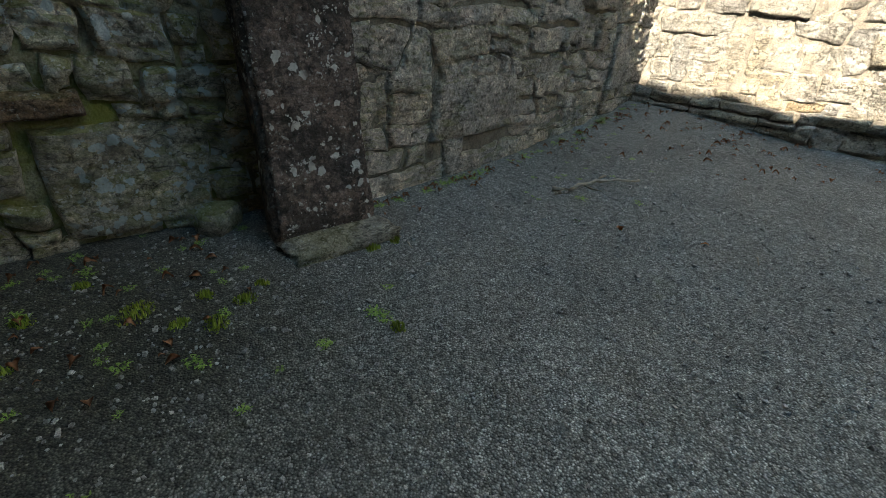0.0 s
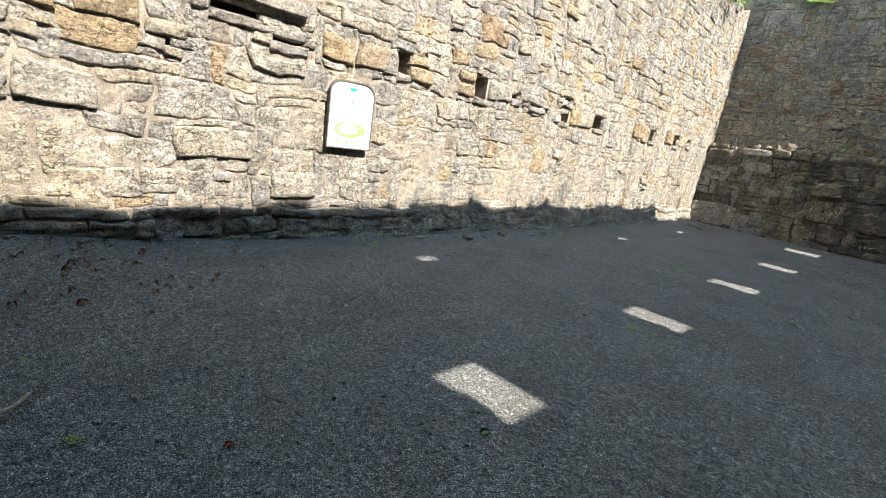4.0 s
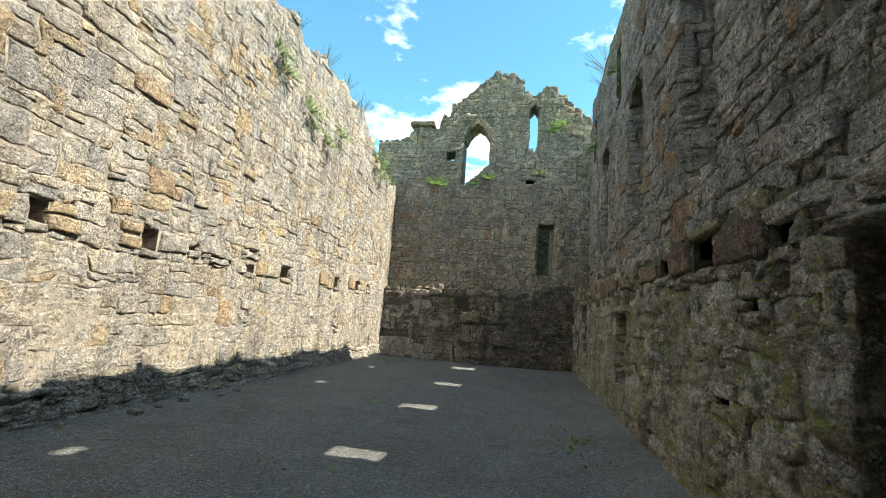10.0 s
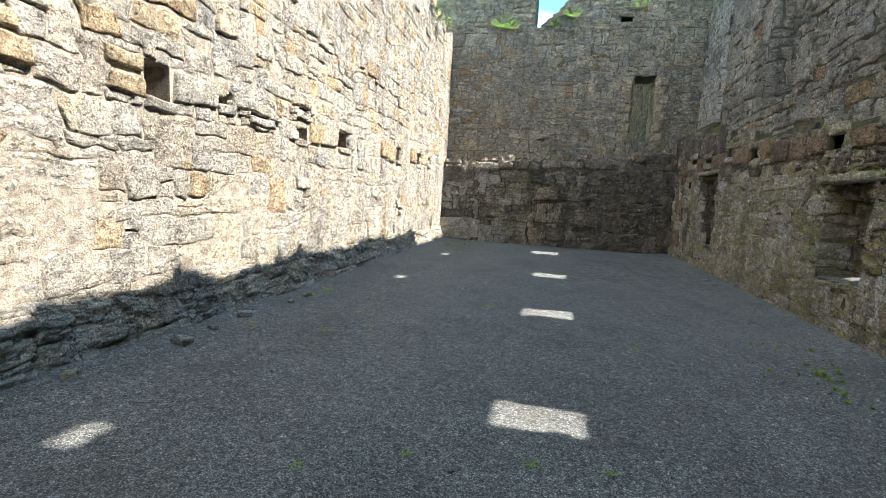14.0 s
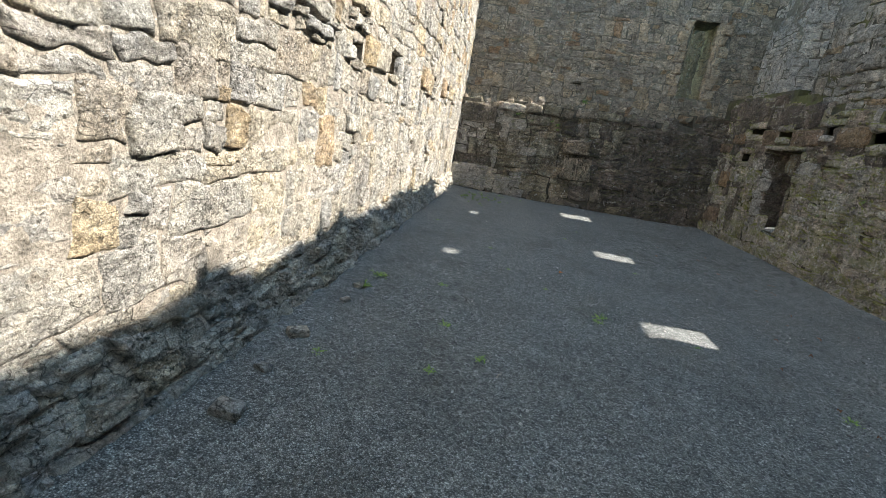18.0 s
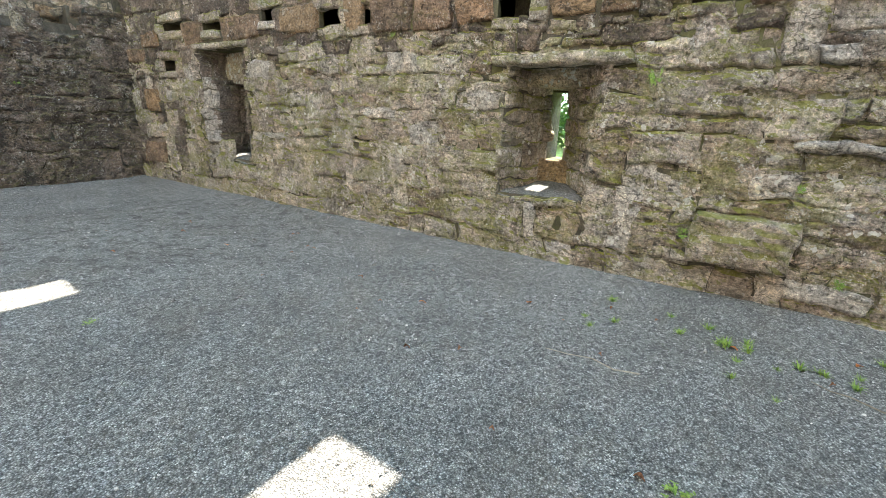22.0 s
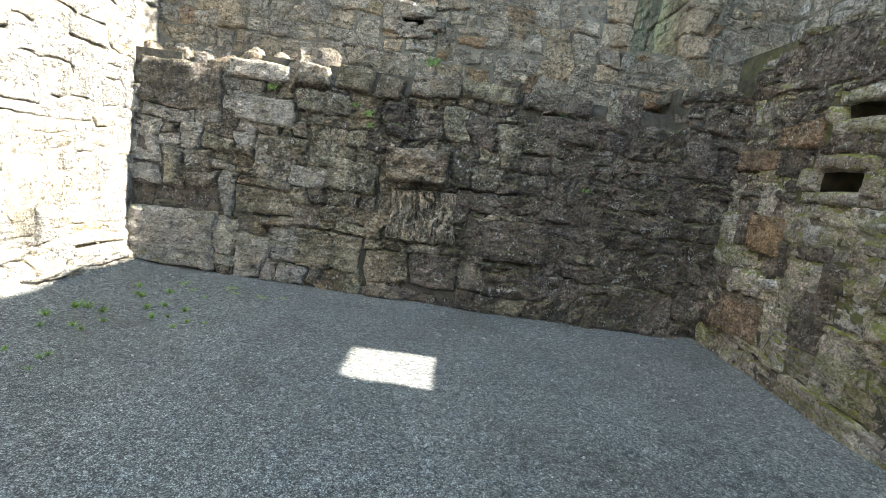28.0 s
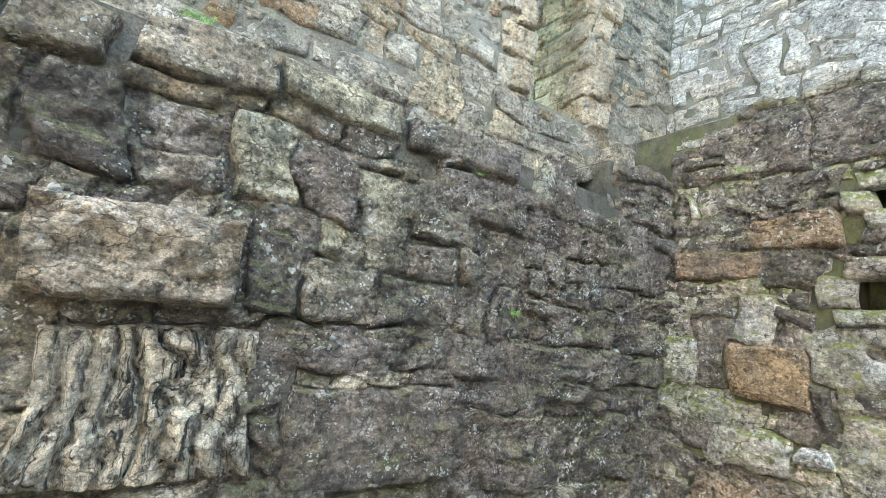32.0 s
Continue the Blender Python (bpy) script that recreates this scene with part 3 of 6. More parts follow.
def masonry(parent, fm, rects, mats, near=0, focus=None, proud=(0.0, 0.03), rough=0.008, res=0.05, coarse=0.075, bedded=0.5, lift=None, accent=None, pick=None, tight=0.009, tip=1.0):
    """Lays the stones on a wall face: the ones nearest to the focus as parts of their own, the rest as one part."""
    M = np.array(fm)
    if focus:
        rects = sorted(rects, key=lambda r: abs((r[0] + r[1]) / 2 - focus[0]) * focus[2] + abs((r[2] + r[3]) / 2 - focus[1]))
    if not rects:
        return
    rest = {mats[1].name: ([], [], [0], mats[1])}
    prouds = [RNG.uniform(*proud) + (RNG.random() < 0.08) * RNG.uniform(0.01, 0.035) + (LIFT if lift is None else lift) for _ in rects]
    for k, (v, f) in enumerate(stones(rects, prouds, [res if k < near else coarse for k in range(len(rects))], rough, 0.0, bedded, swollen=tight, tip=tip)):
        v = v @ M[:3, :3].T + M[:3, 3]
        use = accent[0] if accent and RNG.random() < accent[1] else mats
        use = (pick(rects[k]) if pick else None) or use
        if k < near:
            child("stone", mesh_of("stone", v, f.tolist(), use[0]), parent)
        else:
            vs, fs, base, _ = rest.setdefault(use[1].name, ([], [], [0], use[1]))
            vs.append(v)
            fs.append(f + base[0])
            base[0] += len(v)
    for vs, fs, _, mat in rest.values():
        if vs:
            ob = child("stonework", mesh_of("stonework", np.concatenate(vs), np.concatenate(fs).tolist(), mat), parent)
            ob["kind"] = "stuff"


def single(parent, fm, rect, mat, proud, rough=0.008, res=0.04, ribs=0.0, bedded=0.4, label="", name="stone", shear=0.0):
    """One stone that stands out from the rest of its wall."""
    M = np.array(fm)
    v, f = stones([rect], [proud + LIFT], [res], rough, ribs, bedded, 0.5, shear)[0]
    return child(name, mesh_of(name, v @ M[:3, :3].T + M[:3, 3], f.tolist(), mat), parent, label)


def boulder(name, size, mat, seed=0, cuts=3, sharp=0.25, flat=0.0):
    """A rough stone block of the given size round the origin."""
    bm = bmesh.new()
    bmesh.ops.create_cube(bm, size=1)
    bmesh.ops.subdivide_edges(bm, edges=bm.edges, cuts=cuts, use_grid_fill=True)
    co = np.array([v.co[:] for v in bm.verts])
    r = np.linalg.norm(co, axis=1, keepdims=True)
    ball = co / r * 0.55
    co = co * (1 - sharp) + ball * sharp
    co = co + fbm(co * 3.1 + seed * 7.3, 3)[:, None] * 0.07 * (co / r)
    for v, c in zip(bm.verts, co):
        v.co = (c[0] * size[0], c[1] * size[1], c[2] * size[2])
    for f in bm.faces:
        f.smooth = True
    me = bpy.data.meshes.new(name)
    bm.to_mesh(me)
    bm.free()
    me.materials.append(mat)
    return me


def grid(a, b, n):
    return [a + (b - a) * k / n for k in range(n + 1)]


def clear(rects):
    return lambda u, v: not any(a < u < b and c < v < d for a, b, c, d in rects)


def cuts(rects):
    return [r[0] for r in rects] + [r[1] for r in rects], [r[2] for r in rects] + [r[3] for r in rects]


def structure(ob, label, category="wall"):
    return tagged(ob, label, category, kind="structure")


def hole_edges(holes, deep=0.03):
    """Stones that crowd in round small holes and leave them ragged."""
    out = []
    for a, b, lo, hi in holes:
        out.append((a - 0.10, b + 0.07, hi - deep, hi + 0.10))
        out.append((a - 0.16, a + deep, lo - 0.03, hi - deep - 0.012))
        out.append((b - deep, b + 0.15, lo + 0.02, hi - deep - 0.012))
        out.append((a + 0.02, b + 0.05, lo - 0.09, lo + deep * 0.6))
    return out


W, L, YU, XU = 7.0, 17.6, 18.0, 7.06
F_left = face_frame((0, 0, 0), (0, 1, 0), (1, 0, 0))
F_right = face_frame((W, 0, 0), (0, 1, 0), (-1, 0, 0))
F_rightu = face_frame((XU, 0, 0), (0, 1, 0), (-1, 0, 0))
F_far = face_frame((0, L, 0), (1, 0, 0), (0, -1, 0))
F_faru = face_frame((0, YU, 0), (1, 0, 0), (0, -1, 0))
NEAR_A, NEAR_B = Vector((-0.6, 0.13, 0)), Vector((4.75, -0.50, 0))
F_near = face_frame(NEAR_A, NEAR_B - NEAR_A, (0.118, 0.993, 0))
REC_A, REC_B = Vector((4.6, -0.72, 0)), Vector((7.0, -1.38, 0))
F_rec = face_frame(REC_A, REC_B - REC_A, (0.265, 0.964, 0))


# ---------- ground ----------
def ground_height(x, y):
    corner = 0.20 * np.exp(-(x**2 + y**2) / 3.0)
    sides = 0.05 * np.exp(-((x - 0.0) ** 2) / 0.25) + 0.04 * np.exp(-((x - 7.0) ** 2) / 0.15)
    q = np.stack([x * 0.8, y * 0.8, 0 * x + 3.3], 1)
    inner = np.clip((9.0 - np.abs(x - 3.5)) / 3, 0, 1)
    return (corner + sides + 0.018 * fbm(q, 3) + 0.006 * fbm(q * 6, 2)) * inner


def ground():
    xs = np.r_[-600, -200, -60, -20, -8, -3, -1, np.arange(-0.3, 7.5, 0.1), 8, 9, 11, 15, 22, 40, 90, 250, 600]
    ys = np.r_[-600, -200, -60, -20, -8, -4, -2, np.arange(-1.6, 18.2, 0.1), 19, 20, 22, 27, 40, 90, 250, 600]
    X, Y = np.meshgrid(xs, ys)
    Z = ground_height(X.ravel(), Y.ravel())
    a, b = X.shape
    idx = np.arange(a * b).reshape(a, b)
    faces = np.stack([idx[:-1, :-1], idx[:-1, 1:], idx[1:, 1:], idx[1:, :-1]], -1).reshape(-1, 4)
    me = mesh_of("ground", np.stack([X.ravel(), Y.ravel(), Z], 1), faces.tolist(), M_gravel)
    me.materials.append(M_grass)
    cx = (X[:-1, :-1] + X[1:, 1:]).ravel() / 2
    cy = (Y[:-1, :-1] + Y[1:, 1:]).ravel() / 2
    inside = (cx > -0.9) & (cx < 7.9) & (cy > -2) & (cy < 24.6)
    me.polygons.foreach_set("material_index", np.where(inside, 0, 1).astype(np.int32))
    return structure(new("ground", me), "fine blue-grey gravel floor with trodden dirt, grass beyond the walls", "ground")


ground()


def at_ground(x, y, dz=0.0):
    return (x, y, float(ground_height(np.array([x]), np.array([y]))[0]) + dz)


# ---------- left wall, in the sun ----------
def left_top(u):
    if u < 14.0:
        return 7.75 + 0.1 * math.sin(u * 1.7) + 0.12 * math.sin(u * 4.1 + 1)
    return 7.7 - (u - 14.0) * 0.55 if u < 16.4 else 6.45 + 0.2 * math.sin(u * 5)


left_holes = [(1.0, 1.16, 1.88, 2.02), (2.06, 2.20, 1.94, 2.08), (2.48, 3.40, 2.38, 2.52), (3.08, 3.46, 2.22, 2.38), (1.80, 2.32, 2.53, 2.64),
              (4.78, 5.0, 2.22, 2.54), (6.32, 6.60, 2.16, 2.50), (7.2, 7.44, 2.28, 2.42), (7.72, 8.2, 2.24, 2.33), (8.74, 9.1, 2.50, 2.60),
              (8.75, 9.08, 2.12, 2.30), (10.05, 10.52, 2.13, 2.47), (12.9, 13.3, 2.15, 2.48), (14.6, 15.0, 2.2, 2.5), (15.6, 15.9, 2.25, 2.5), (8.90, 9.03, 1.28, 1.46),
              (5.5, 5.66, 0.28, 0.36), (3.0, 3.28, 2.75, 3.0), (13.2, 13.5, 1.0, 1.1)]
lu, lv = cuts(left_holes)
left_in = clear(left_holes)
wall_left = wall_core("wall_left", F_left, grid(-1.4, 18.6, 80) + lu, [-0.3] + grid(6.2, 8.2, 10) + lv, left_in, 0.35, M_mort_left, cap=left_top)
structure(wall_left, "tall sunlit wall of cream limestone rubble with joist holes")
wall_core("wall_left_back", F_left, grid(-1.4, 18.6, 80), [-0.3] + grid(6.2, 8.2, 10), lambda u, v: True, 0.75, M_mort_left, start=0.353, cap=left_top)
structure(bpy.data.objects["wall_left_back"], "rubble heart of the left wall behind its facing")
ochre_left = [(3.70, 4.12, 2.19, 2.44), (4.18, 4.62, 2.21, 2.47), (5.02, 5.36, 2.38, 2.52), (5.02, 5.40, 2.19, 2.35), (5.94, 6.30, 2.37, 2.52), (5.96, 6.30, 2.17, 2.34),
              (9.12, 9.46, 2.10, 2.42), (12.0, 12.5, 2.14, 2.5), (12.54, 12.88, 2.12, 2.46), (14.05, 14.56, 2.2, 2.54), (15.02, 15.5, 2.2, 2.5),
              (0.9, 1.3, 2.05, 2.26), (1.45, 1.95, 2.08, 2.30), (5.8, 6.4, 4.3, 4.55), (6.6, 7.0, 4.2, 4.4), (8.3, 8.7, 3.9, 4.1), (11.2, 11.7, 3.6, 3.85)]
big_left = [(6.64, 7.18, 2.22, 2.50), (9.48, 10.02, 2.12, 2.45), (1.0, 1.6, 1.30, 1.62), (2.2, 2.95, 0.95, 1.25), (3.25, 3.75, 0.55, 0.85)]
for r in ochre_left:
    single(wall_left, F_left, r, M_tan[0], 0.03, 0.008, 0.05)
for r in big_left:
    single(wall_left, F_left, r, M_left[0], 0.03, 0.010, 0.05)
single(wall_left, F_left, (2.46, 3.42, 2.54, 2.68), M_left[0], 0.10, 0.012, 0.05, label="long slab jutting from the wall")
single(wall_left, F_left, (1.78, 2.34, 2.65, 2.75), M_left[0], 0.07, 0.012, 0.05, label="thin slab jutting from the wall")
rim_left = [r for r in hole_edges(left_holes) if not clash(r, ochre_left + big_left)]
for r in rim_left:
    single(wall_left, F_left, r, M_left[0], RNG.uniform(0.01, 0.035), 0.012, 0.04)
low = lay(-0.2, 17.6, 0.0, 0.42, clear(left_holes), left_holes, (0.10, 0.2), (0.15, 0.5), 0.02)
masonry(wall_left, F_left, low, M_left, 90, (6, 0.2, 0.1), (0.02, 0.085), 0.02, 0.035, 0.045)


def battered_foot(p, q, near):
    """The rough foot of the wall, leaning out from it between two points of the plan."""
    a = (Vector((*q, 0)) - Vector((*p, 0)))
    ln = a.length
    a.normalize()
    side, up = Vector((a.y, -a.x, 0)), Vector((0, 0, 1))
    rise, out = (up * 0.5 - side * 0.24).normalized(), (side * 0.5 + up * 0.24).normalized()
    fm = Matrix(((a.x, rise.x, out.x, p[0]), (a.y, rise.y, out.y, p[1]), (0, rise.z, out.z, -0.03), (0, 0, 0, 1)))
    c = [fm @ Vector(v) for v in ((0, -0.1, -0.02), (ln, -0.1, -0.02), (ln, 0.52, -0.02), (0, 0.52, -0.02))]
    v = [tuple(x) for x in c] + [(-0.1, x.y, x.z) for x in c]
    child("footing", mesh_of("footing", v, [(0, 1, 2, 3), (5, 4, 7, 6), (3, 2, 6, 7), (1, 5, 6, 2), (4, 0, 3, 7), (4, 5, 1, 0)], M_mort_left, False), wall_left)
    rects = lay(0, ln, -0.02, 0.52, lambda u, v: True, (), (0.06, 0.17), (0.12, 0.42), 0.012, 0.2)
    masonry(wall_left, fm, rects, M_left, near, (ln * 0.3, 0.2, 0.2), (-0.005, 0.05), 0.022, 0.028, 0.04, 0.9, lift=0.014, tight=0.013)


battered_foot((0.05, 3.5), (0.24, 6.0), 30)
battered_foot((0.24, 6.0), (0.14, 17.5), 80)
mid_l = lay(-0.2, 17.6, 0.42, 3.0, clear(left_holes), left_holes + ochre_left + big_left + rim_left, (0.10, 0.30), (0.14, 0.50), 0.012, 0.28)
masonry(wall_left, F_left, mid_l, M_left, 200, (5.0, 1.3, 0.35), (-0.003, 0.012), 0.010, 0.032, 0.036, 0.5, lift=0.007, accent=(M_tan, 0.05), tight=0.013, tip=0.32)
up_l = lay(-0.2, 17.9, 3.0, 7.9, lambda u, v: v < left_top(u) - 0.04, [(2.9, 3.4, 2.7, 3.05)] + ochre_left, (0.10, 0.26), (0.12, 0.40), 0.014, 0.26)
masonry(wall_left, F_left, up_l, M_left, 0, None, (0.0, 0.015), 0.010, 0.055, 0.055, 0.4, lift=0.009, accent=(M_tan, 0.15), tight=0.013, tip=0.4)


# ---------- right wall, in shade: thick below, set back above a ragged ledge ----------
def ledge(u):
    return (2.52 if u < 8.5 else 2.52 + (u - 8.5) * 0.07 if u < 13 else 2.84 + (u - 13) * 0.25 if u < 15.4 else 3.44) + 0.05 * math.sin(u * 3.1)


WIN1, WIN2 = (8.83, 9.82, 0.64, 1.85), (14.0, 15.15, 0.60, 2.20)
FIRE = (0.9, 3.56, -0.3, 2.08)
right_holes = [(9.56, 9.94, 2.26, 2.52), (7.95, 8.32, 2.24, 2.40), (6.56, 7.02, 2.2, 2.44), (5.24, 5.80, 2.14, 2.48), (3.98, 4.28, 2.14, 2.36),
               (11.54, 11.9, 2.30, 2.58), (11.98, 12.4, 2.34, 2.56), (13.2, 13.55, 2.48, 2.70), (14.55, 15.0, 2.45, 2.62), (15.6, 16.3, 2.5, 2.7),
               (15.85, 16.4, 1.9, 2.14), (11.55, 11.7, 1.0, 1.09), (4.4, 4.7, 1.72, 1.86), (5.0, 5.3, 0.95, 1.07), (12.9, 13.1, 1.92, 2.0), (6.3, 6.42, 1.15, 1.23)]
r_all = [WIN1, WIN2, FIRE] + right_holes
ru, rv = cuts(r_all)
r_in = clear(r_all)
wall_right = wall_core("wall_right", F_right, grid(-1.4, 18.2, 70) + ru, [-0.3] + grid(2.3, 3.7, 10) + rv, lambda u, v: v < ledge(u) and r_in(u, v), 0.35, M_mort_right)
structure(wall_right, "shaded mossy limestone rubble wall with two splayed windows")
r_open = [(9.42, 9.64, 0.95, 1.66), (14.60, 14.80, 0.95, 1.70), FIRE]
ou, ov = cuts(r_open)
o_in = clear(r_open)
SLIT_BACK = 0.80
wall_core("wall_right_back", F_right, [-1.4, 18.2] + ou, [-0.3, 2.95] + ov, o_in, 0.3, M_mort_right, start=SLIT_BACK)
structure(bpy.data.objects["wall_right_back"], "outer skin of the right wall with window slits")


def heart_in(u, v):
    return not any(a < u < b and c < v < d for a, b, c, d in [WIN1, WIN2, FIRE])


hu, hv = cuts([WIN1, WIN2, FIRE])
wall_core("wall_right_heart", F_right, [-1.4, 18.2] + hu, [-0.3, 2.72] + hv, heart_in, SLIT_BACK - 0.36, M_mort_right, start=0.355)
structure(bpy.data.objects["wall_right_heart"], "rubble heart of the right wall")

rust_right = [(9.0, 9.40, 2.26, 2.50), (8.66, 8.96, 2.24, 2.42), (7.06, 7.9, 2.20, 2.42), (5.84, 6.5, 2.18, 2.46), (10.0, 10.40, 2.26, 2.52), (10.46, 10.9, 2.24, 2.54), (10.95, 11.5, 2.24, 2.56),
              (4.34, 5.18, 2.12, 2.42), (12.45, 13.15, 2.32, 2.62), (13.6, 14.5, 2.3, 2.62), (15.05, 15.55, 2.3, 2.62), (16.45, 16.95, 2.28, 2.55), (16.6, 17.1, 1.25, 1.62), (16.9, 17.5, 2.1, 2.3), (16.6, 17.3, 0.35, 0.72)]
for k, r in enumerate(rust_right):
    single(wall_right, F_right, r, M_rust[0] if k % 4 else M_ochre[0], 0.035, 0.009, 0.05)
single(wall_right, F_right, (11.66, 11.96, 2.26, 2.6), M_ochre[0], 0.03, 0.008, 0.05)
single(wall_right, F_right, (12.42, 12.62, 2.34, 2.6), M_ochre[0], 0.03, 0.008, 0.05)
lin1, lin2 = (8.62, 9.95, 1.86, 1.95), (13.9, 15.3, 2.21, 2.30)
single(wall_right, F_right, lin1, M_right[0], 0.085, 0.007, 0.05, label="long mossy lintel slab over the splayed window", name="lintel")
single(wall_right, F_right, lin2, M_right[0], 0.06, 0.007, 0.05, label="long mossy lintel slab over the blind-looking window", name="lintel")
single(wall_right, F_right, (7.28, 7.98, 0.28, 0.70), M_right[0], 0.13, 0.03, 0.05, label="rounded boulder bulging from the wall foot")
rim_right = [r for r in hole_edges(right_holes) if not clash(r, rust_right + [WIN1, WIN2, lin1, lin2])]
for r in rim_right:
    single(wall_right, F_right, r, M_right[0], RNG.uniform(0.005, 0.03), 0.012, 0.04)
block_r = r_all + rim_right + rust_right + [lin1, lin2, (7.26, 8.0, 0.26, 0.72), (11.66, 11.96, 2.26, 2.6), (12.42, 12.62, 2.34, 2.6)]
rects = lay(3.6, 17.6, -0.02, 3.45, lambda u, v: v < ledge(u) - 0.02 and r_in(u, v), block_r, (0.12, 0.32), (0.14, 0.5), 0.014, 0.3)
def fill(parent, fm, u0, u1, v0, v1, inside, mats, but=()):
    """Small rubble bedded behind the facing stones, seen where these leave a gap."""
    rects = [r for r in lay(u0, u1, v0, v1, inside, (), (0.07, 0.15), (0.08, 0.26), 0.012, 0.1)
             if all(inside(r[a] + 0.07 * (2 * a - 1), r[b]) for a in (0, 1) for b in (2, 3)) and not clash(r, but)]
    masonry(parent, fm, rects, mats, 0, None, (0.0, 0.012), 0.008, 0.05, 0.055, 0.4, lift=0.004, tight=0.010, tip=0.4)


fill(wall_right, F_right, 3.62, 17.6, 0.0, 3.4, lambda u, v: v < ledge(u) - 0.06 and r_in(u, v), M_right, rust_right + [lin1, lin2])


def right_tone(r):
    """Browner, stained stones in the band of joist holes under the ledge; towards the corner, its shade put into the
    colour.
    """
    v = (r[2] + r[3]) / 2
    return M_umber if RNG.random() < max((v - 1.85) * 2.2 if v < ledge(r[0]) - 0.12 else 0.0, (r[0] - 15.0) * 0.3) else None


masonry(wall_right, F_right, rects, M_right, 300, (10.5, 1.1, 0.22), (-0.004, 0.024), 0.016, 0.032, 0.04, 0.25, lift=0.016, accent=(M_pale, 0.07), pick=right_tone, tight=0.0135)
masonry(wall_right, F_right, lay(-1.3, 0.9, -0.02, 2.5, lambda u, v: True, (), (0.14, 0.3), (0.2, 0.5)), M_right, 40, (0, 0.8, 1), (0, 0.03), 0.01)
masonry(wall_right, F_right, lay(0.85, 3.6, 2.1, 2.5, lambda u, v: True, (), (0.14, 0.3), (0.25, 0.6)), M_right, 0, None, (0, 0.06), 0.012)


def reveal(parent, a, b, v0, v1, out, mats, course=(0.12, 0.24), width=(0.14, 0.36), depth=0.04, near=40, label=""):
    """A stone-faced cheek of an opening, from a to b on the plan."""
    A, B = Vector((*a, 0)), Vector((*b, 0))
    fm = face_frame(A, B - A, out)
    ln = (B - A).length
    me = [fm @ Vector(c) for c in ((0, v0, 0), (ln, v0, 0), (ln, v1, 0), (0, v1, 0), (0, v0, -depth), (ln, v0, -depth), (ln, v1, -depth), (0, v1, -depth))]
    child("reveal", mesh_of("reveal", [tuple(c) for c in me], [(0, 1, 2, 3), (5, 4, 7, 6), (4, 5, 1, 0), (3, 2, 6, 7), (1, 5, 6, 2), (4, 0, 3, 7)], M_mort_near, False), parent, label)
    masonry(parent, fm, lay(0, ln, v0, v1, lambda u, v: True, (), course, width, 0.014), mats, near, (ln / 2, (v0 + v1) / 2, 1), (-0.005, 0.018), 0.007)


XB = W + SLIT_BACK
# splayed window with the open slit
reveal(wall_right, (W - 0.01, 8.85), (XB, 9.42), 0.6, 1.88, (-0.58, 0.81, 0), M_right, depth=0.12)
reveal(wall_right, (XB, 9.64), (W - 0.01, 9.80), 0.6, 1.88, (-0.2, -0.98, 0), M_right, depth=0.12)
# the deeper window beside the corner, the dark of its recess put into the umber cheeks
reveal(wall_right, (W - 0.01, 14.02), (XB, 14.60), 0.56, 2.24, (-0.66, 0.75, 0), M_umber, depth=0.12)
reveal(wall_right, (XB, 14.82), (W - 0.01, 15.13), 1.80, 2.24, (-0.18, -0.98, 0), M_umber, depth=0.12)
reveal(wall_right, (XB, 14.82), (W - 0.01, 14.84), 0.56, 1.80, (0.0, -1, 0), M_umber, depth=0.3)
masonry(wall_right, F_right, lay(14.80, 15.17, 0.56, 1.82, lambda u, v: True, (), (0.16, 0.30), (0.18, 0.36), 0.014), M_pale, 30, (15, 1.2, 1), (0.0, 0.03), 0.014, 0.03, 0.03, 0.2)


def slab(name, lo, hi, mat, parent=None, seed=0, sharp=0.08, cuts_n=4, tilt=(0, 0, 0)):
    me = boulder(name, [hi[k] - lo[k] for k in range(3)], mat, seed, cuts_n, sharp)
    ob = new(name, me)
    ob.location = [(lo[k] + hi[k]) / 2 for k in range(3)]
    ob.rotation_euler = [radians(a) for a in tilt]
    if parent:
        ob.parent = parent
    return ob


slab("lintel_inner", (7.3, 8.9, 1.68), (7.85, 9.9, 1.9), M_recess[0], wall_right, 1)
slab("lintel_inner", (7.3, 14.1, 1.74), (7.9, 15.2, 2.22), M_recess[0], wall_right, 2)
for k, r in enumerate(((8.83, 9.33, 0.6, 0.95), (14.72, 14.98, 0.6, 0.95))):
    slab("sill_block", (7.62, r[0] + 0.42 if k == 0 else 14.5, r[2]), (7.9, 9.72 if k == 0 else 15.02, r[3] - 0.0), M_ochre[0] if k == 0 else M_near[0], wall_right, 3 + k)


def gravel_sill(y0, y1, z0):
    n = 12
    ys, xs = np.linspace(y0, y1, n), np.linspace(W - 0.02, W + 0.72, 9)
    X, Y = np.meshgrid(xs, ys)
    Z = z0 + 0.03 + 0.10 * (X - W) + 0.02 * fbm(np.stack([X.ravel() * 6, Y.ravel() * 6, 0 * X.ravel()], 1), 3).reshape(X.shape) - 0.05 * (X < W)
    idx = np.arange(X.size).reshape(X.shape)
    f = np.stack([idx[:-1, :-1], idx[:-1, 1:], idx[1:, 1:], idx[1:, :-1]], -1).reshape(-1, 4)
    child("sill_gravel", mesh_of("sill_gravel", np.stack([X.ravel(), Y.ravel(), Z.ravel()], 1), f.tolist(), M_gravel), wall_right, "loose gravel lying on the window sill")


gravel_sill(8.8, 9.8, 0.62)
gravel_sill(13.98, 14.95, 0.58)

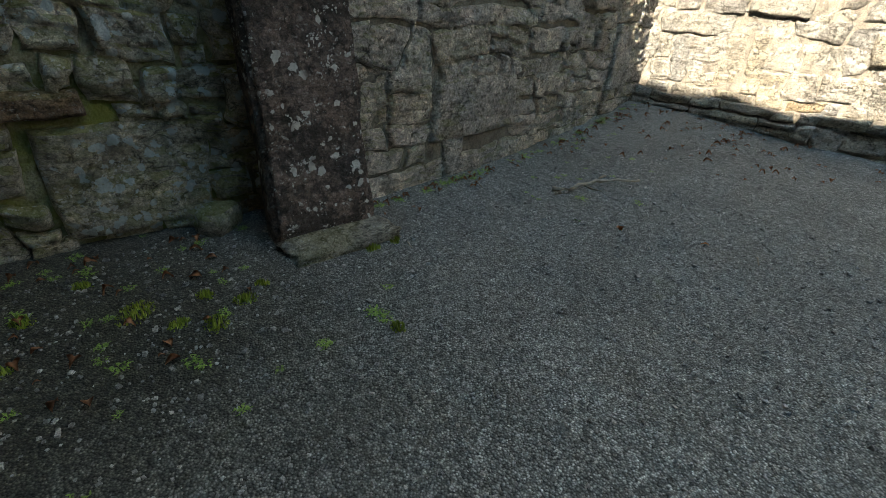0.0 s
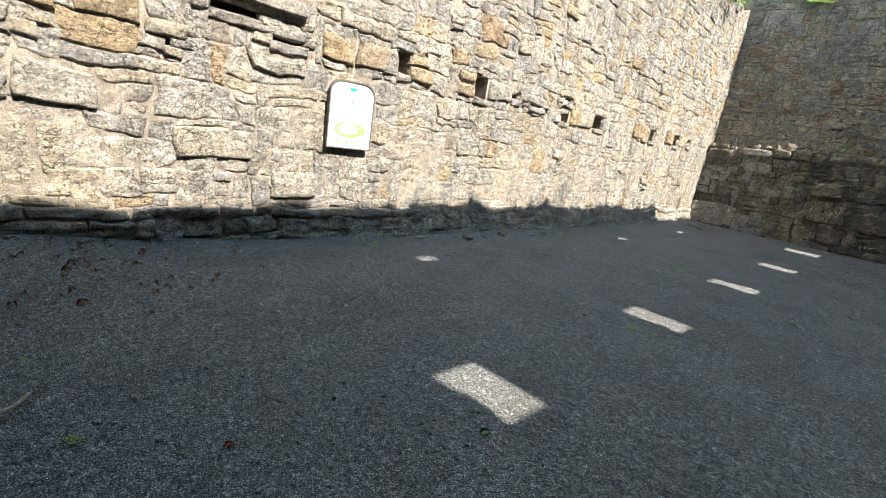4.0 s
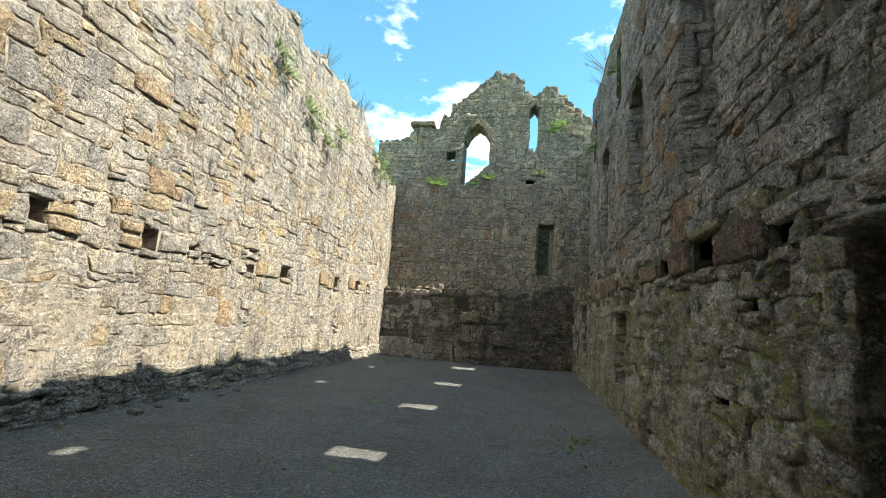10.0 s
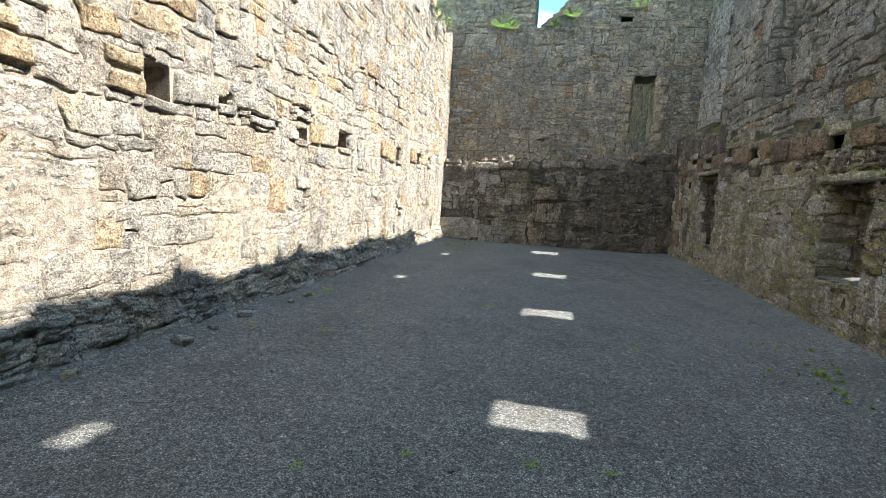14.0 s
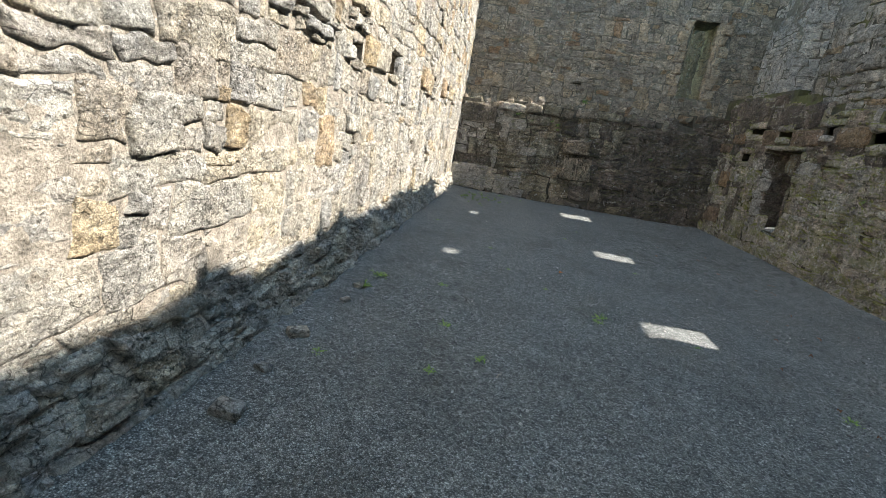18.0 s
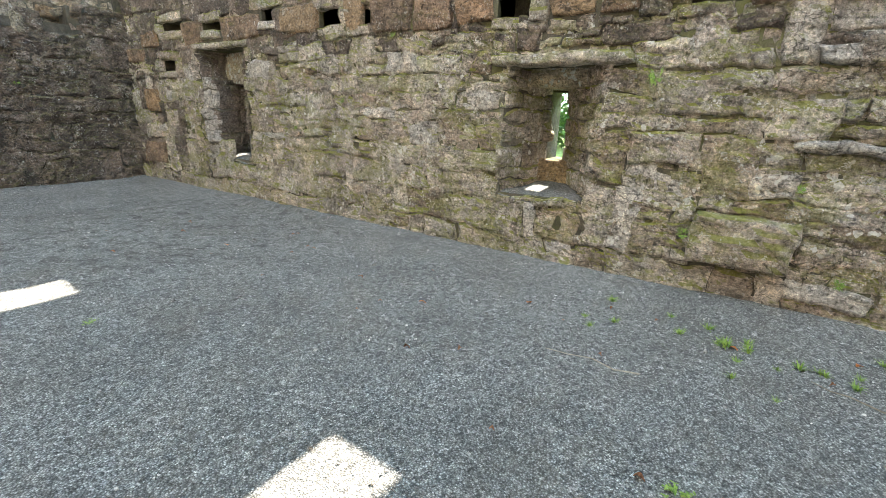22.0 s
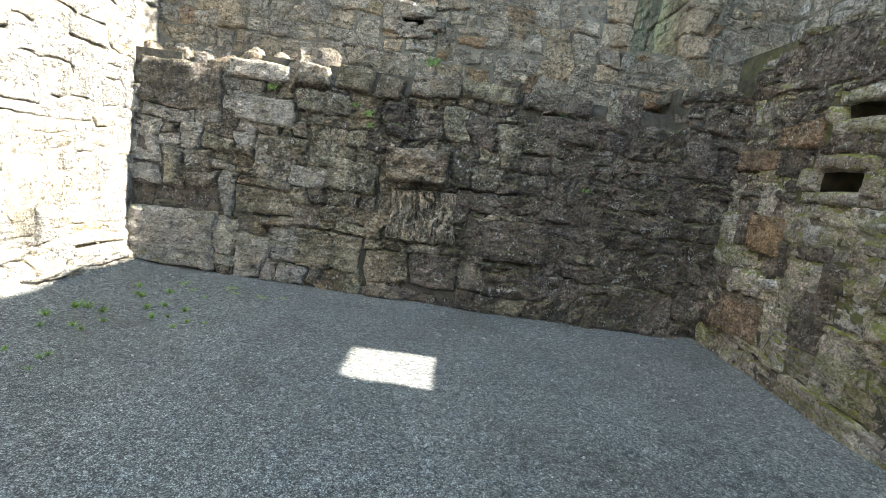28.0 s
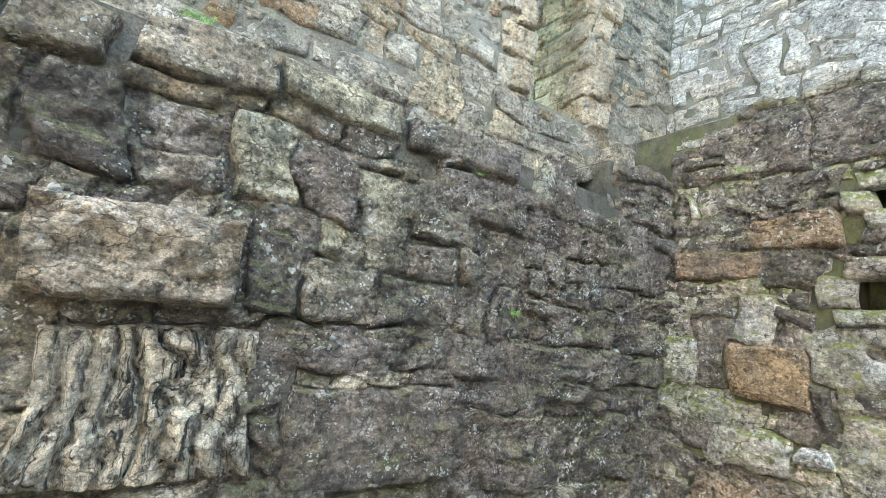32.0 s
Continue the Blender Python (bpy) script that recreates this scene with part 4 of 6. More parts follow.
# upper part of the right wall, with tall splayed lights
LIGHTS = (3.1, 5.87, 8.75, 11.85)
LOOPS = (4.78, 10.35, 13.68)
light_in = [(y - 0.55, y + 0.55, 3.25, 5.9) for y in LIGHTS]
light_out = [(y - 0.19, y + 0.19, 4.30, 5.24) for y in LIGHTS]
loop_in = [(y - 0.24, y + 0.24, 6.15, 7.55) for y in LOOPS]
loop_out = [(y - 0.12, y + 0.12, 7.30, 7.75) for y in LOOPS]


def right_top(u):
    return 8.22 + 0.05 * math.sin(u * 2.3) + 0.05 * math.sin(u * 5.7 + 1) 


def arch_in(u, v):
    for a, b, c, d in light_in:
        if a < u < b and c < v < d and (v < d - 0.35 or abs(u - (a + b) / 2) < (d - v) * 1.1 + 0.12):
            return False
    return clear(loop_in)(u, v) and clear(right_holes)(u, v)


iu, iv = cuts(light_in + loop_in + right_holes)
wall_rightu = wall_core("wall_right_upper", F_rightu, grid(-1.4, 14.5, 50) + [u for u in iu if u < 14.5], [2.3] + grid(5.3, 6.0, 7) + grid(7.7, 8.3, 6) + [v for v in iv if v > 2.3], arch_in, 0.75, M_mort_right, cap=right_top)
structure(wall_rightu, "upper right wall of buff limestone with tall splayed lights")
qu, qv = cuts(light_out + loop_out)
wall_core("wall_right_upper_back", F_rightu, grid(-1.4, 14.5, 50) + qu, [2.3] + grid(7.7, 8.3, 6) + qv, clear(light_out + loop_out), 0.25, M_mort_right, start=0.755, cap=right_top)
structure(bpy.data.objects["wall_right_upper_back"], "outer skin of the upper right wall")
rects = lay(-0.5, 14.5, 2.3, 8.1, lambda u, v: ledge(u) - 0.05 < v < right_top(u) - 0.05 and arch_in(u, v), light_in + loop_in, (0.12, 0.28), (0.15, 0.55), 0.018, 0.12)
masonry(wall_rightu, F_rightu, rects, M_rightu, 200, (5.0, 2.6, 0.3), (-0.004, 0.018), 0.011, 0.045, 0.06, 0.3, lift=0.012, accent=(M_ochre, 0.05), tight=0.013, tip=0.6)
single(wall_rightu, F_rightu, (3.62, 4.06, 2.62, 2.98), M_pale[0], 0.05, 0.014, 0.03, label="large pale stone bare of lichen")
for y in LIGHTS:
    for s in (-1, 1):
        a, b = (XU, y + s * 0.55), (XU + 0.75, y + s * 0.2)
        if s > 0:
            a, b = b, a
        reveal(wall_rightu, a, b, 3.28, 5.9, (-0.4, -s, 0), M_rightu, near=0)

# the far end of the upper wall is set further back, with a light of its own
XE = 7.5
F_end = face_frame((XE, 0, 0), (0, 1, 0), (-1, 0, 0))
END_IN, END_OUT = (15.2, 16.45, 3.55, 5.9), (15.40, 15.98, 4.62, 5.68)
eu, ev = cuts([END_IN])
wall_end = wall_core("wall_right_end", F_end, grid(14.3, 18.4, 14) + eu, [2.3] + grid(7.7, 8.3, 6) + ev, clear([END_IN]), 0.5, M_mort_near, cap=right_top)
structure(wall_end, "pale whitewashed end of the upper right wall with one light")
eu, ev = cuts([END_OUT])
wall_core("wall_right_end_back", F_end, grid(14.3, 18.4, 14) + eu, [2.3] + grid(7.7, 8.3, 6) + ev, clear([END_OUT]), 0.25, M_mort_near, start=0.503, cap=right_top)
structure(bpy.data.objects["wall_right_end_back"], "outer skin of the end of the upper right wall")
masonry(wall_end, F_end, lay(14.5, 18.1, 2.9, 8.1, lambda u, v: v < right_top(u) - 0.05 and clear([END_IN])(u, v), [END_IN], (0.10, 0.26), (0.12, 0.45), 0.014, 0.2), M_pale, 60, (16.5, 3.9, 1), (-0.004, 0.01), 0.008, 0.04, 0.06, 0.3, lift=0.006, tight=0.012, tip=0.4)
reveal(wall_end, (XE, 15.2), (XE + 0.5, 15.4), 3.55, 5.9, (-0.4, 1, 0), M_pale, near=0)
reveal(wall_end, (XE + 0.5, 15.98), (XE, 16.45), 3.55, 5.9, (-0.4, -1, 0), M_pale, near=0)
reveal(wall_end, (XE, 14.5), (XU, 14.5), 2.6, 8.0, (0, 1, 0), M_rightu, near=0)

# near opening in the right wall, like a ruined hearth, with its rubble jamb
reveal(wall_right, (7.7, 3.44), (W - 0.02, 3.56), -0.1, 2.12, (-0.17, -0.98, 0), M_rightu, (0.07, 0.2), (0.10, 0.30), depth=0.2, near=60)
reveal(wall_right, (W, 0.92), (XB + 0.3, 0.92), -0.1, 2.08, (0, 1, 0), M_right, (0.2, 0.3), (0.2, 0.5), near=0)
wall_core("hearth_back", face_frame((XB + 0.2, 0.5, 0), (0, 1, 0), (-1, 0, 0)), [0, 3.6], [-0.3, 2.4], lambda u, v: True, 0.3, M_mort_near)
structure(bpy.data.objects["hearth_back"], "dark back of the ruined hearth")
masonry(bpy.data.objects["hearth_back"], face_frame((XB + 0.2, 0.5, 0), (0, 1, 0), (-1, 0, 0)), lay(0.4, 3.1, 0, 2.1, lambda u, v: True), M_near, 0)
for k, (z0, z1) in enumerate(((-0.1, 0.42), (0.42, 0.86), (0.86, 1.25), (1.25, 1.62), (1.62, 2.02))):
    slab("jamb_block", (7.07 + 0.02 * (k % 2), 2.72, z0), (7.62, 3.20 - 0.03 * (k % 2), z1), M_tan[0] if k < 2 else M_recess[0], wall_right, 11 + k, 0.05)
z = -0.05
k = 0
while z < 2.05:
    h = RNG.uniform(0.09, 0.24)
    w = RNG.uniform(0.16, 0.42)
    jut = RNG.uniform(-0.03, 0.05)
    slab("jamb_stone", (6.955 + RNG.uniform(-0.02, 0.03), 3.46 - jut, z), (7.25, 3.54 + w, z + h + 0.012), M_right[0] if k % 3 else M_rightu[0], wall_right, 60 + k, 0.14, 5, (RNG.uniform(-3, 3), RNG.uniform(-3, 3), RNG.uniform(-5, 5)))
    z += h
    k += 1
slab("springer_slab", (6.78, 2.1, 2.04), (7.75, 3.40, 2.15), M_slab, wall_right, 21, 0.1, 5, (3, -4, 0))
slab("springer_slab", (6.88, 2.0, 2.16), (7.7, 3.22, 2.29), M_slab, wall_right, 22, 0.1, 5, (2, -3, 0))
for k, (y, z, s) in enumerate(((3.5, 2.2, 0.2), (3.3, 2.36, 0.17), (2.9, 2.42, 0.22), (2.5, 2.5, 0.2), (3.75, 2.36, 0.16))):
    slab("loose_rubble", (6.95, y - s, z - 0.07), (7.3, y + s * 0.7, z + 0.07), M_rightu[0], wall_right, 31 + k, 0.2, 3, (0, 8, 5))

# ---------- far wall: crusted lower part, paler gable set back above ----------
def far_cap(u):
    return (2.46 if u < 1.1 else 2.58 if u < 6.1 else 2.9) + 0.03 * math.sin(u * 7)


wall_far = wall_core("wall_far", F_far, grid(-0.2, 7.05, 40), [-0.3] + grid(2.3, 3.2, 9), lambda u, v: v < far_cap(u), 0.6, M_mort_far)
structure(wall_far, "dark crusted limestone base of the far wall with a ragged ledge")
ribbed, corbel = (3.08, 3.86, 0.76, 1.36), (2.96, 3.70, 1.46, 1.80)
far_big = [(2.0, 2.8, 0.30, 0.70), (3.9, 4.52, 1.22, 1.40), (4.0, 4.98, 0.66, 1.16), (3.42, 3.98, 0.22, 0.62), (2.84, 3.38, 0.18, 0.58), (2.28, 2.9, 1.20, 1.60),
           (1.25, 1.95, 0.82, 1.12), (1.46, 2.02, 1.56, 1.72), (1.2, 1.9, 1.86, 2.16), (3.9, 4.55, 2.08, 2.26), (4.62, 5.34, 2.10, 2.40), (0.0, 1.05, 0.05, 0.75), (0.1, 1.0, 1.9, 2.42)]
far_cap_row = [(1.12, 1.8, 2.30, 2.54), (1.88, 2.24, 2.36, 2.58), (2.28, 2.74, 2.36, 2.60), (2.78, 3.1, 2.34, 2.58), (3.14, 3.68, 2.40, 2.64), (3.74, 4.36, 2.45, 2.66), (4.42, 5.2, 2.44, 2.64)]
single(wall_far, F_far, ribbed, M_fluted, 0.03, 0.02, 0.0125, 0.12, 0.0, "weathered block with deep upright flutes")
single(wall_far, F_far, corbel, M_corbel, 0.17, 0.03, 0.025, 0, 0.2, "buff block jutting out over the fluted one")
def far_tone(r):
    """Bounce and shade put into the stones: pale buff by the sunlit wall, browner and darker towards the corner."""
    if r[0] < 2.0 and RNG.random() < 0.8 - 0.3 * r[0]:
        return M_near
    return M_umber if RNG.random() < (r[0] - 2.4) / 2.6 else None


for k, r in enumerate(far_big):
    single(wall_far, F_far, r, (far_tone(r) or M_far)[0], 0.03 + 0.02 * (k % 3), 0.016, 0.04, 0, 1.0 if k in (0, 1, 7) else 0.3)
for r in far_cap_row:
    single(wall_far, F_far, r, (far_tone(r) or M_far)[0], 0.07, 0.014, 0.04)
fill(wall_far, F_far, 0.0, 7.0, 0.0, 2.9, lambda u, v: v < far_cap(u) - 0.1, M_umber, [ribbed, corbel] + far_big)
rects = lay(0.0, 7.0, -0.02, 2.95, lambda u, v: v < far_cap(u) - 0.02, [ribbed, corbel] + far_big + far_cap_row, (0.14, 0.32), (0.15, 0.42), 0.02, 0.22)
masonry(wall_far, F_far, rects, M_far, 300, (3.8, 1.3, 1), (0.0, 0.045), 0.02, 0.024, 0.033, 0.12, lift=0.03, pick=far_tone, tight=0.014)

NICHE, GWIN, LANCET, SPY = (5.60, 6.30, 3.35, 5.25), (2.60, 3.68, 6.72, 9.40), (5.13, 5.47, 8.1, 10.1), (1.95, 2.3, 7.72, 8.1)
far_voids = [NICHE, GWIN, LANCET, SPY, (5.0, 5.45, 6.75, 6.98), (2.85, 3.25, 3.2, 3.42), (1.45, 1.6, 3.75, 4.25)]


def gable_top(u):
    pts = ((-1, 8.55), (0.42, 8.6), (0.46, 9.15), (1.3, 9.15), (1.34, 9.0), (1.55, 9.05), (1.62, 9.5), (1.95, 9.62), (2.2, 10.1), (2.8, 10.62), (3.2, 11.0), (3.7, 11.38), (4.1, 11.3), (4.5, 11.36), (4.85, 10.95), (4.98, 10.55), (5.3, 10.38), (5.62, 10.66), (5.75, 10.82), (6.15, 10.7), (6.3, 10.35), (6.7, 10.1), (7.3, 9.5), (8.2, 8.9))
    for (a, za), (b, zb) in zip(pts, pts[1:]):
        if a <= u <= b:
            return za + (zb - za) * (u - a) / (b - a) + 0.035 * math.sin(u * 19) + 0.03 * math.sin(u * 47 + 2)
    return 8.5


def gable_in(u, v):
    if v > gable_top(u) + 0.1:
        return False
    for a, b, c, d in far_voids:
        if a < u < b and c < v < d:
            if (a, b, c, d) == GWIN:
                if v > 8.72 and abs(u - 3.14) > (9.40 - v) * 0.95:
                    continue
                if v < 7.35 and u > 2.82 + (v - 6.72) * 1.5:
                    continue
            if (a, b, c, d) == LANCET and v > 9.9 and abs(u - 5.3) > (10.12 - v):
                continue
            return False
    return True


fu, fv = cuts(far_voids)
wall_faru = wall_core("wall_far_upper", F_faru, grid(-0.9, 8.2, 110) + fu, [2.3] + grid(2.8, 6.6, 8) + grid(6.6, 11.4, 60) + fv, gable_in, 0.75, M_mort_near, cap=gable_top)
structure(wall_faru, "grey limestone gable with a pointed window and a lancet")
fb = [NICHE, GWIN, LANCET, SPY]
bu, bv = cuts(fb)
wall_core("wall_far_upper_back", F_faru, grid(-0.9, 8.2, 110) + bu, [2.3] + grid(2.8, 6.6, 8) + grid(6.6, 11.4, 60) + bv, lambda u, v: gable_in(u, v) or any(a < u < b and c < v < d for a, b, c, d in far_voids[4:]), 0.2, M_mort_near, start=0.753, cap=gable_top)
structure(bpy.data.objects["wall_far_upper_back"], "outer skin of the gable")
rects = lay(-0.6, 7.5, 2.35, 6.6, lambda u, v: gable_in(u, v), far_voids, (0.09, 0.24), (0.10, 0.40), 0.014, 0.25)
masonry(wall_faru, F_faru, rects, M_faru, 180, (4.5, 2.9, 0.5), (-0.004, 0.014), 0.010, 0.032, 0.05, 0.3, lift=0.01, accent=(M_ochre, 0.06), tight=0.012, tip=0.6)
rects = lay(-0.9, 8.0, 6.6, 11.4, lambda u, v: gable_in(u, v) and v < gable_top(u) - 0.03, far_voids, (0.10, 0.24), (0.14, 0.45), 0.02, 0.1)
masonry(wall_faru, F_faru, rects, M_faru, 0, None, (-0.01, 0.02), 0.012, 0.06, 0.08, tight=0.018)
for r in hole_edges(far_voids[4:], 0.06):
    single(wall_faru, F_faru, r, M_faru[0], RNG.uniform(0.005, 0.045), 0.016, 0.03)
# dressed head of the pointed window, and the stepped stones that are left of its sill
def arch_stone(a, b, deep, wide, seed):
    d = Vector((b[0] - a[0], b[1] - a[1]))
    ob = new("arch_stone", boulder("arch_stone", (d.length * 1.06, 0.98, wide), M_faru[0], seed, 4, 0.06))
    ob.matrix_world = pose((a[0] + b[0]) / 2, YU + deep, (a[1] + b[1]) / 2, 0, -math.degrees(math.atan2(d.y, d.x)), 0)
    ob.parent = wall_faru


HEAD = [(2.55, 8.66), (2.66, 8.94), (2.86, 9.20), (3.14, 9.38), (3.42, 9.20), (3.62, 8.94), (3.73, 8.66)]
for k, (a, b) in enumerate(zip(HEAD, HEAD[1:])):
    arch_stone(a, b, 0.44, 0.24, 70 + k)
for k, (u, v) in enumerate(((2.95, 6.78), (3.12, 6.92), (3.30, 7.08), (3.48, 7.26), (3.60, 7.40))):
    arch_stone((u - 0.14, v - 0.07), (u + 0.14, v + 0.09), 0.44, 0.17, 80 + k)
for k, (a, b) in enumerate((((5.10, 9.9), (5.30, 10.16)), ((5.30, 10.16), (5.50, 9.9)))):
    arch_stone(a, b, 0.44, 0.14, 90 + k)
arch_stone((1.75, 8.16), (2.5, 8.18), 0.40, 0.14, 93)
arch_stone((0.42, 9.22), (1.32, 9.24), 0.35, 0.16, 94)
# dressed quoins of the doorway high in the far wall, and its masonry behind
for k in range(7):
    z = 3.36 + k * 0.27
    for s, x in ((-1, 5.60), (1, 6.30)):
        w = 0.28 if (k + (s > 0)) % 2 else 0.2
        single(wall_faru, F_faru, (x - w, x - 0.005, z, z + 0.255) if s < 0 else (x + 0.005, x + w, z, z + 0.255), M_quoin, 0.04, 0.004, 0.06, name="quoin")
    for s, x in ((-1, 2.62), (1, 3.66)):
        if k < 6:
            w = 0.22 if (k + (s > 0)) % 2 else 0.16
            single(wall_faru, F_faru, (x - w, x - 0.005, 7.1 + k * 0.27, 7.35 + k * 0.27) if s < 0 else (x + 0.005, x + w, 7.1 + k * 0.27, 7.35 + k * 0.27), M_faru[0], 0.03, 0.004, 0.07, name="quoin")
reveal(wall_faru, (6.285, YU + 0.01), (6.285, YU + 0.96), 3.36, 5.25, (-1, 0, 0), M_tan, near=30)
reveal(wall_faru, (5.615, YU + 0.96), (5.615, YU + 0.01), 3.36, 5.25, (1, 0, 0), M_far, near=0)
for k in range(7):
    z = 3.36 + k * 0.27
    single(wall_faru, face_frame((6.275, YU - 0.03, 0), (0, 1, 0), (-1, 0, 0)), (0.0, 0.24 if k % 2 else 0.16, z, z + 0.255), M_quoin, 0.02, 0.004, 0.06, name="quoin")


# the passage behind that doorway: its long side wall and the wall that ends it
F_pass = face_frame((6.33, 0, 0), (0, 1, 0), (-1, 0, 0))


def pass_top(u):
    return (5.55 if u < 21.2 else 7.6) + 0.06 * math.sin(u * 5)


wall_pass = wall_core("wall_passage", F_pass, grid(18.97, 24.2, 20), [-0.3] + grid(5.3, 5.8, 6) + [7.4, 7.6, 7.8], lambda u, v: v < pass_top(u), 0.6, M_mort_far)
structure(wall_pass, "shaded brown rubble wall running back behind the high doorway")
masonry(wall_pass, F_pass, lay(18.97, 24.0, 3.0, 7.7, lambda u, v: v < pass_top(u) - 0.04), M_rust, 0)
F_behind = face_frame((0, 24.0, 0), (1, 0, 0), (0, -1, 0))
wall_core("wall_behind", F_behind, grid(3.5, 6.32, 14), [-0.3] + grid(6.4, 7.2, 6), lambda u, v: v < 7.05 + 0.1 * math.sin(u * 4), 0.5, M_mort_far)
structure(bpy.data.objects["wall_behind"], "brown rubble wall closing the passage behind the gable")
masonry(bpy.data.objects["wall_behind"], F_behind, lay(3.6, 6.3, 3.5, 6.9, lambda u, v: True), M_umber, 0)

# ---------- near wall, skewed to the room, and the recess beside it ----------
NLEN = (NEAR_B - NEAR_A).length
near_holes = [(1.72, 1.90, 1.00, 1.14), (3.66, 3.82, 1.64, 1.78), (0.9, 1.02, 1.9, 2.0)]
nu_, nv_ = cuts(near_holes)
wall_near = wall_core("wall_near", F_near, [-0.6, NLEN] + nu_, [-0.3] + grid(6.2, 7.2, 5) + nv_, clear(near_holes), 0.35, M_mort_near)
structure(wall_near, "grey lichened limestone end wall in shade")
wall_core("wall_near_back", F_near, [-0.6, NLEN + 0.1], [-0.3, 7.2], lambda u, v: True, 0.6, M_mort_near, start=0.353)
structure(bpy.data.objects["wall_near_back"], "rubble heart of the end wall")
near_fix = [(1.05, 1.5, 0.45, 1.05), (1.6, 2.2, 1.25, 1.45), (2.3, 2.62, 0.95, 1.08), (3.3, 4.3, 0.3, 0.75)]
near_rim = [r for r in hole_edges(near_holes, 0.045) if not clash(r, near_fix)]
for r in near_rim:
    single(wall_near, F_near, r, M_near[0], RNG.uniform(0.01, 0.05), 0.016, 0.035)
for r in near_fix:
    single(wall_near, F_near, r, M_near[0], 0.03, 0.014, 0.045)
rects = lay(0.5, NLEN, -0.12, 3.2, clear(near_holes), near_holes + near_fix + near_rim, (0.13, 0.34), (0.2, 0.75), 0.015, 0.15)
masonry(wall_near, F_near, rects, M_near, 220, (2.6, 0.9, 0.4), (-0.005, 0.016), 0.015, 0.026, 0.034, 0.5, lift=0.018, tight=0.012, tip=0.6)
masonry(wall_near, F_near, lay(0.5, NLEN, 3.2, 7.1, lambda u, v: True), M_near, 0)
RLEN = (REC_B - REC_A).length
wall_recess = wall_core("wall_recess", F_rec, [-0.4, RLEN], [-0.3, 6.5], lambda u, v: True, 0.5, M_mort_recess)
structure(wall_recess, "damp mossy limestone wall of the recess beside the leaning slab")
rec_fix = [(1.02, 1.55, 0.66, 0.80), (0.55, 1.30, 0.04, 0.62), (1.5, 2.1, 0.02, 0.22), (1.35, 2.0, 0.30, 0.52)]
single(wall_recess, F_rec, rec_fix[0], M_rust[0], 0.07, 0.008, 0.04, label="thin red sandstone set in the rubble")
for r in rec_fix[1:]:
    single(wall_recess, F_rec, r, M_recess[0], 0.03, 0.015, 0.04)
masonry(wall_recess, F_rec, lay(-0.1, RLEN, -0.14, 2.4, lambda u, v: True, rec_fix, (0.08, 0.22), (0.14, 0.45), 0.022, 0.2), M_recess, 200, (1.2, 0.7, 0.5), (0.0, 0.05), 0.018, 0.026, 0.035, 0.8, tight=0.012)
masonry(wall_recess, F_rec, lay(-0.1, RLEN, 2.4, 6.3, lambda u, v: True), M_recess, 0)


F_stub = face_frame((6.68, -1.5, 0), (0, 1, 0), (-1, 0, 0))
wall_stub = wall_core("wall_stub", F_stub, [0, 0.95], [-0.3, 2.2], lambda u, v: True, 0.33, M_mort_near)
structure(wall_stub, "short yellowish rubble return closing the damp recess")
masonry(wall_stub, F_stub, lay(0, 0.95, 0, 2.2, lambda u, v: True, (), (0.14, 0.3), (0.2, 0.5)), M_recess, 40, (0.6, 0.6, 1), (0, 0.04), 0.015, 0.035)
F_stub2 = face_frame((7.0, -0.55, 0), (-1, 0, 0), (0, 1, 0))
masonry(wall_stub, F_stub2, lay(0.02, 0.32, 0, 2.2, lambda u, v: True, (), (0.14, 0.3), (0.15, 0.32)), M_recess, 20, (0.2, 0.6, 1), (0, 0.03), 0.012, 0.035)

# loose rubble along the broken wall tops
def rubble_top(parent, fm, u0, u1, top, depth, mat, step=0.3):
    u = u0
    while u < u1:
        s = RNG.uniform(0.14, 0.3)
        me = boulder("top_stone", (s * 1.5, s, s * 0.7), mat, RNG.uniform(0, 99), 2, 0.3)
        ob = child("top_stone", me, parent)
        ob.matrix_world = fm @ pose(u, top(u) + RNG.uniform(-0.03, 0.05), RNG.uniform(-depth, -0.05), RNG.uniform(80, 100), 0, RNG.uniform(0, 360))
        u += s * 1.2 + RNG.uniform(0, step)


rubble_top(wall_left, F_left, 3, 18, left_top, 0.3, M_left[0])
rubble_top(wall_rightu, F_rightu, 4, 14.4, lambda u: right_top(u) - 0.07, 0.3, M_rightu[0])
rubble_top(wall_faru, F_faru, -0.5, 7.6, gable_top, 0.5, M_faru[0], 0.12)
rubble_top(wall_far, F_far, 0.1, 6.9, lambda u: far_cap(u) - 0.05, 0.3, M_far[0], 0.05)


# ---------- information board ----------
def outline(w, h, r, n=10):
    """A board's outline with rounded upper corners, from the lower left, anticlockwise."""
    p = [(-w / 2, 0.0), (w / 2, 0.0)]
    for k in range(n + 1):
        a = math.pi / 2 * k / n
        p.append((w / 2 - r + r * math.cos(a), h - r + r * math.sin(a)))
    for k in range(n + 1):
        a = math.pi / 2 + math.pi / 2 * k / n
        p.append((-w / 2 + r + r * math.cos(a), h - r + r * math.sin(a)))
    return p


def extruded(points, depth):
    bm = bmesh.new()
    f = bm.faces.new([bm.verts.new((x, y, 0)) for x, y in points])
    g = bmesh.ops.extrude_face_region(bm, geom=[f])
    bmesh.ops.translate(bm, verts=[v for v in g["geom"] if isinstance(v, bmesh.types.BMVert)], vec=(0, 0, depth))
    bmesh.ops.recalc_face_normals(bm, faces=bm.faces)
    return bm


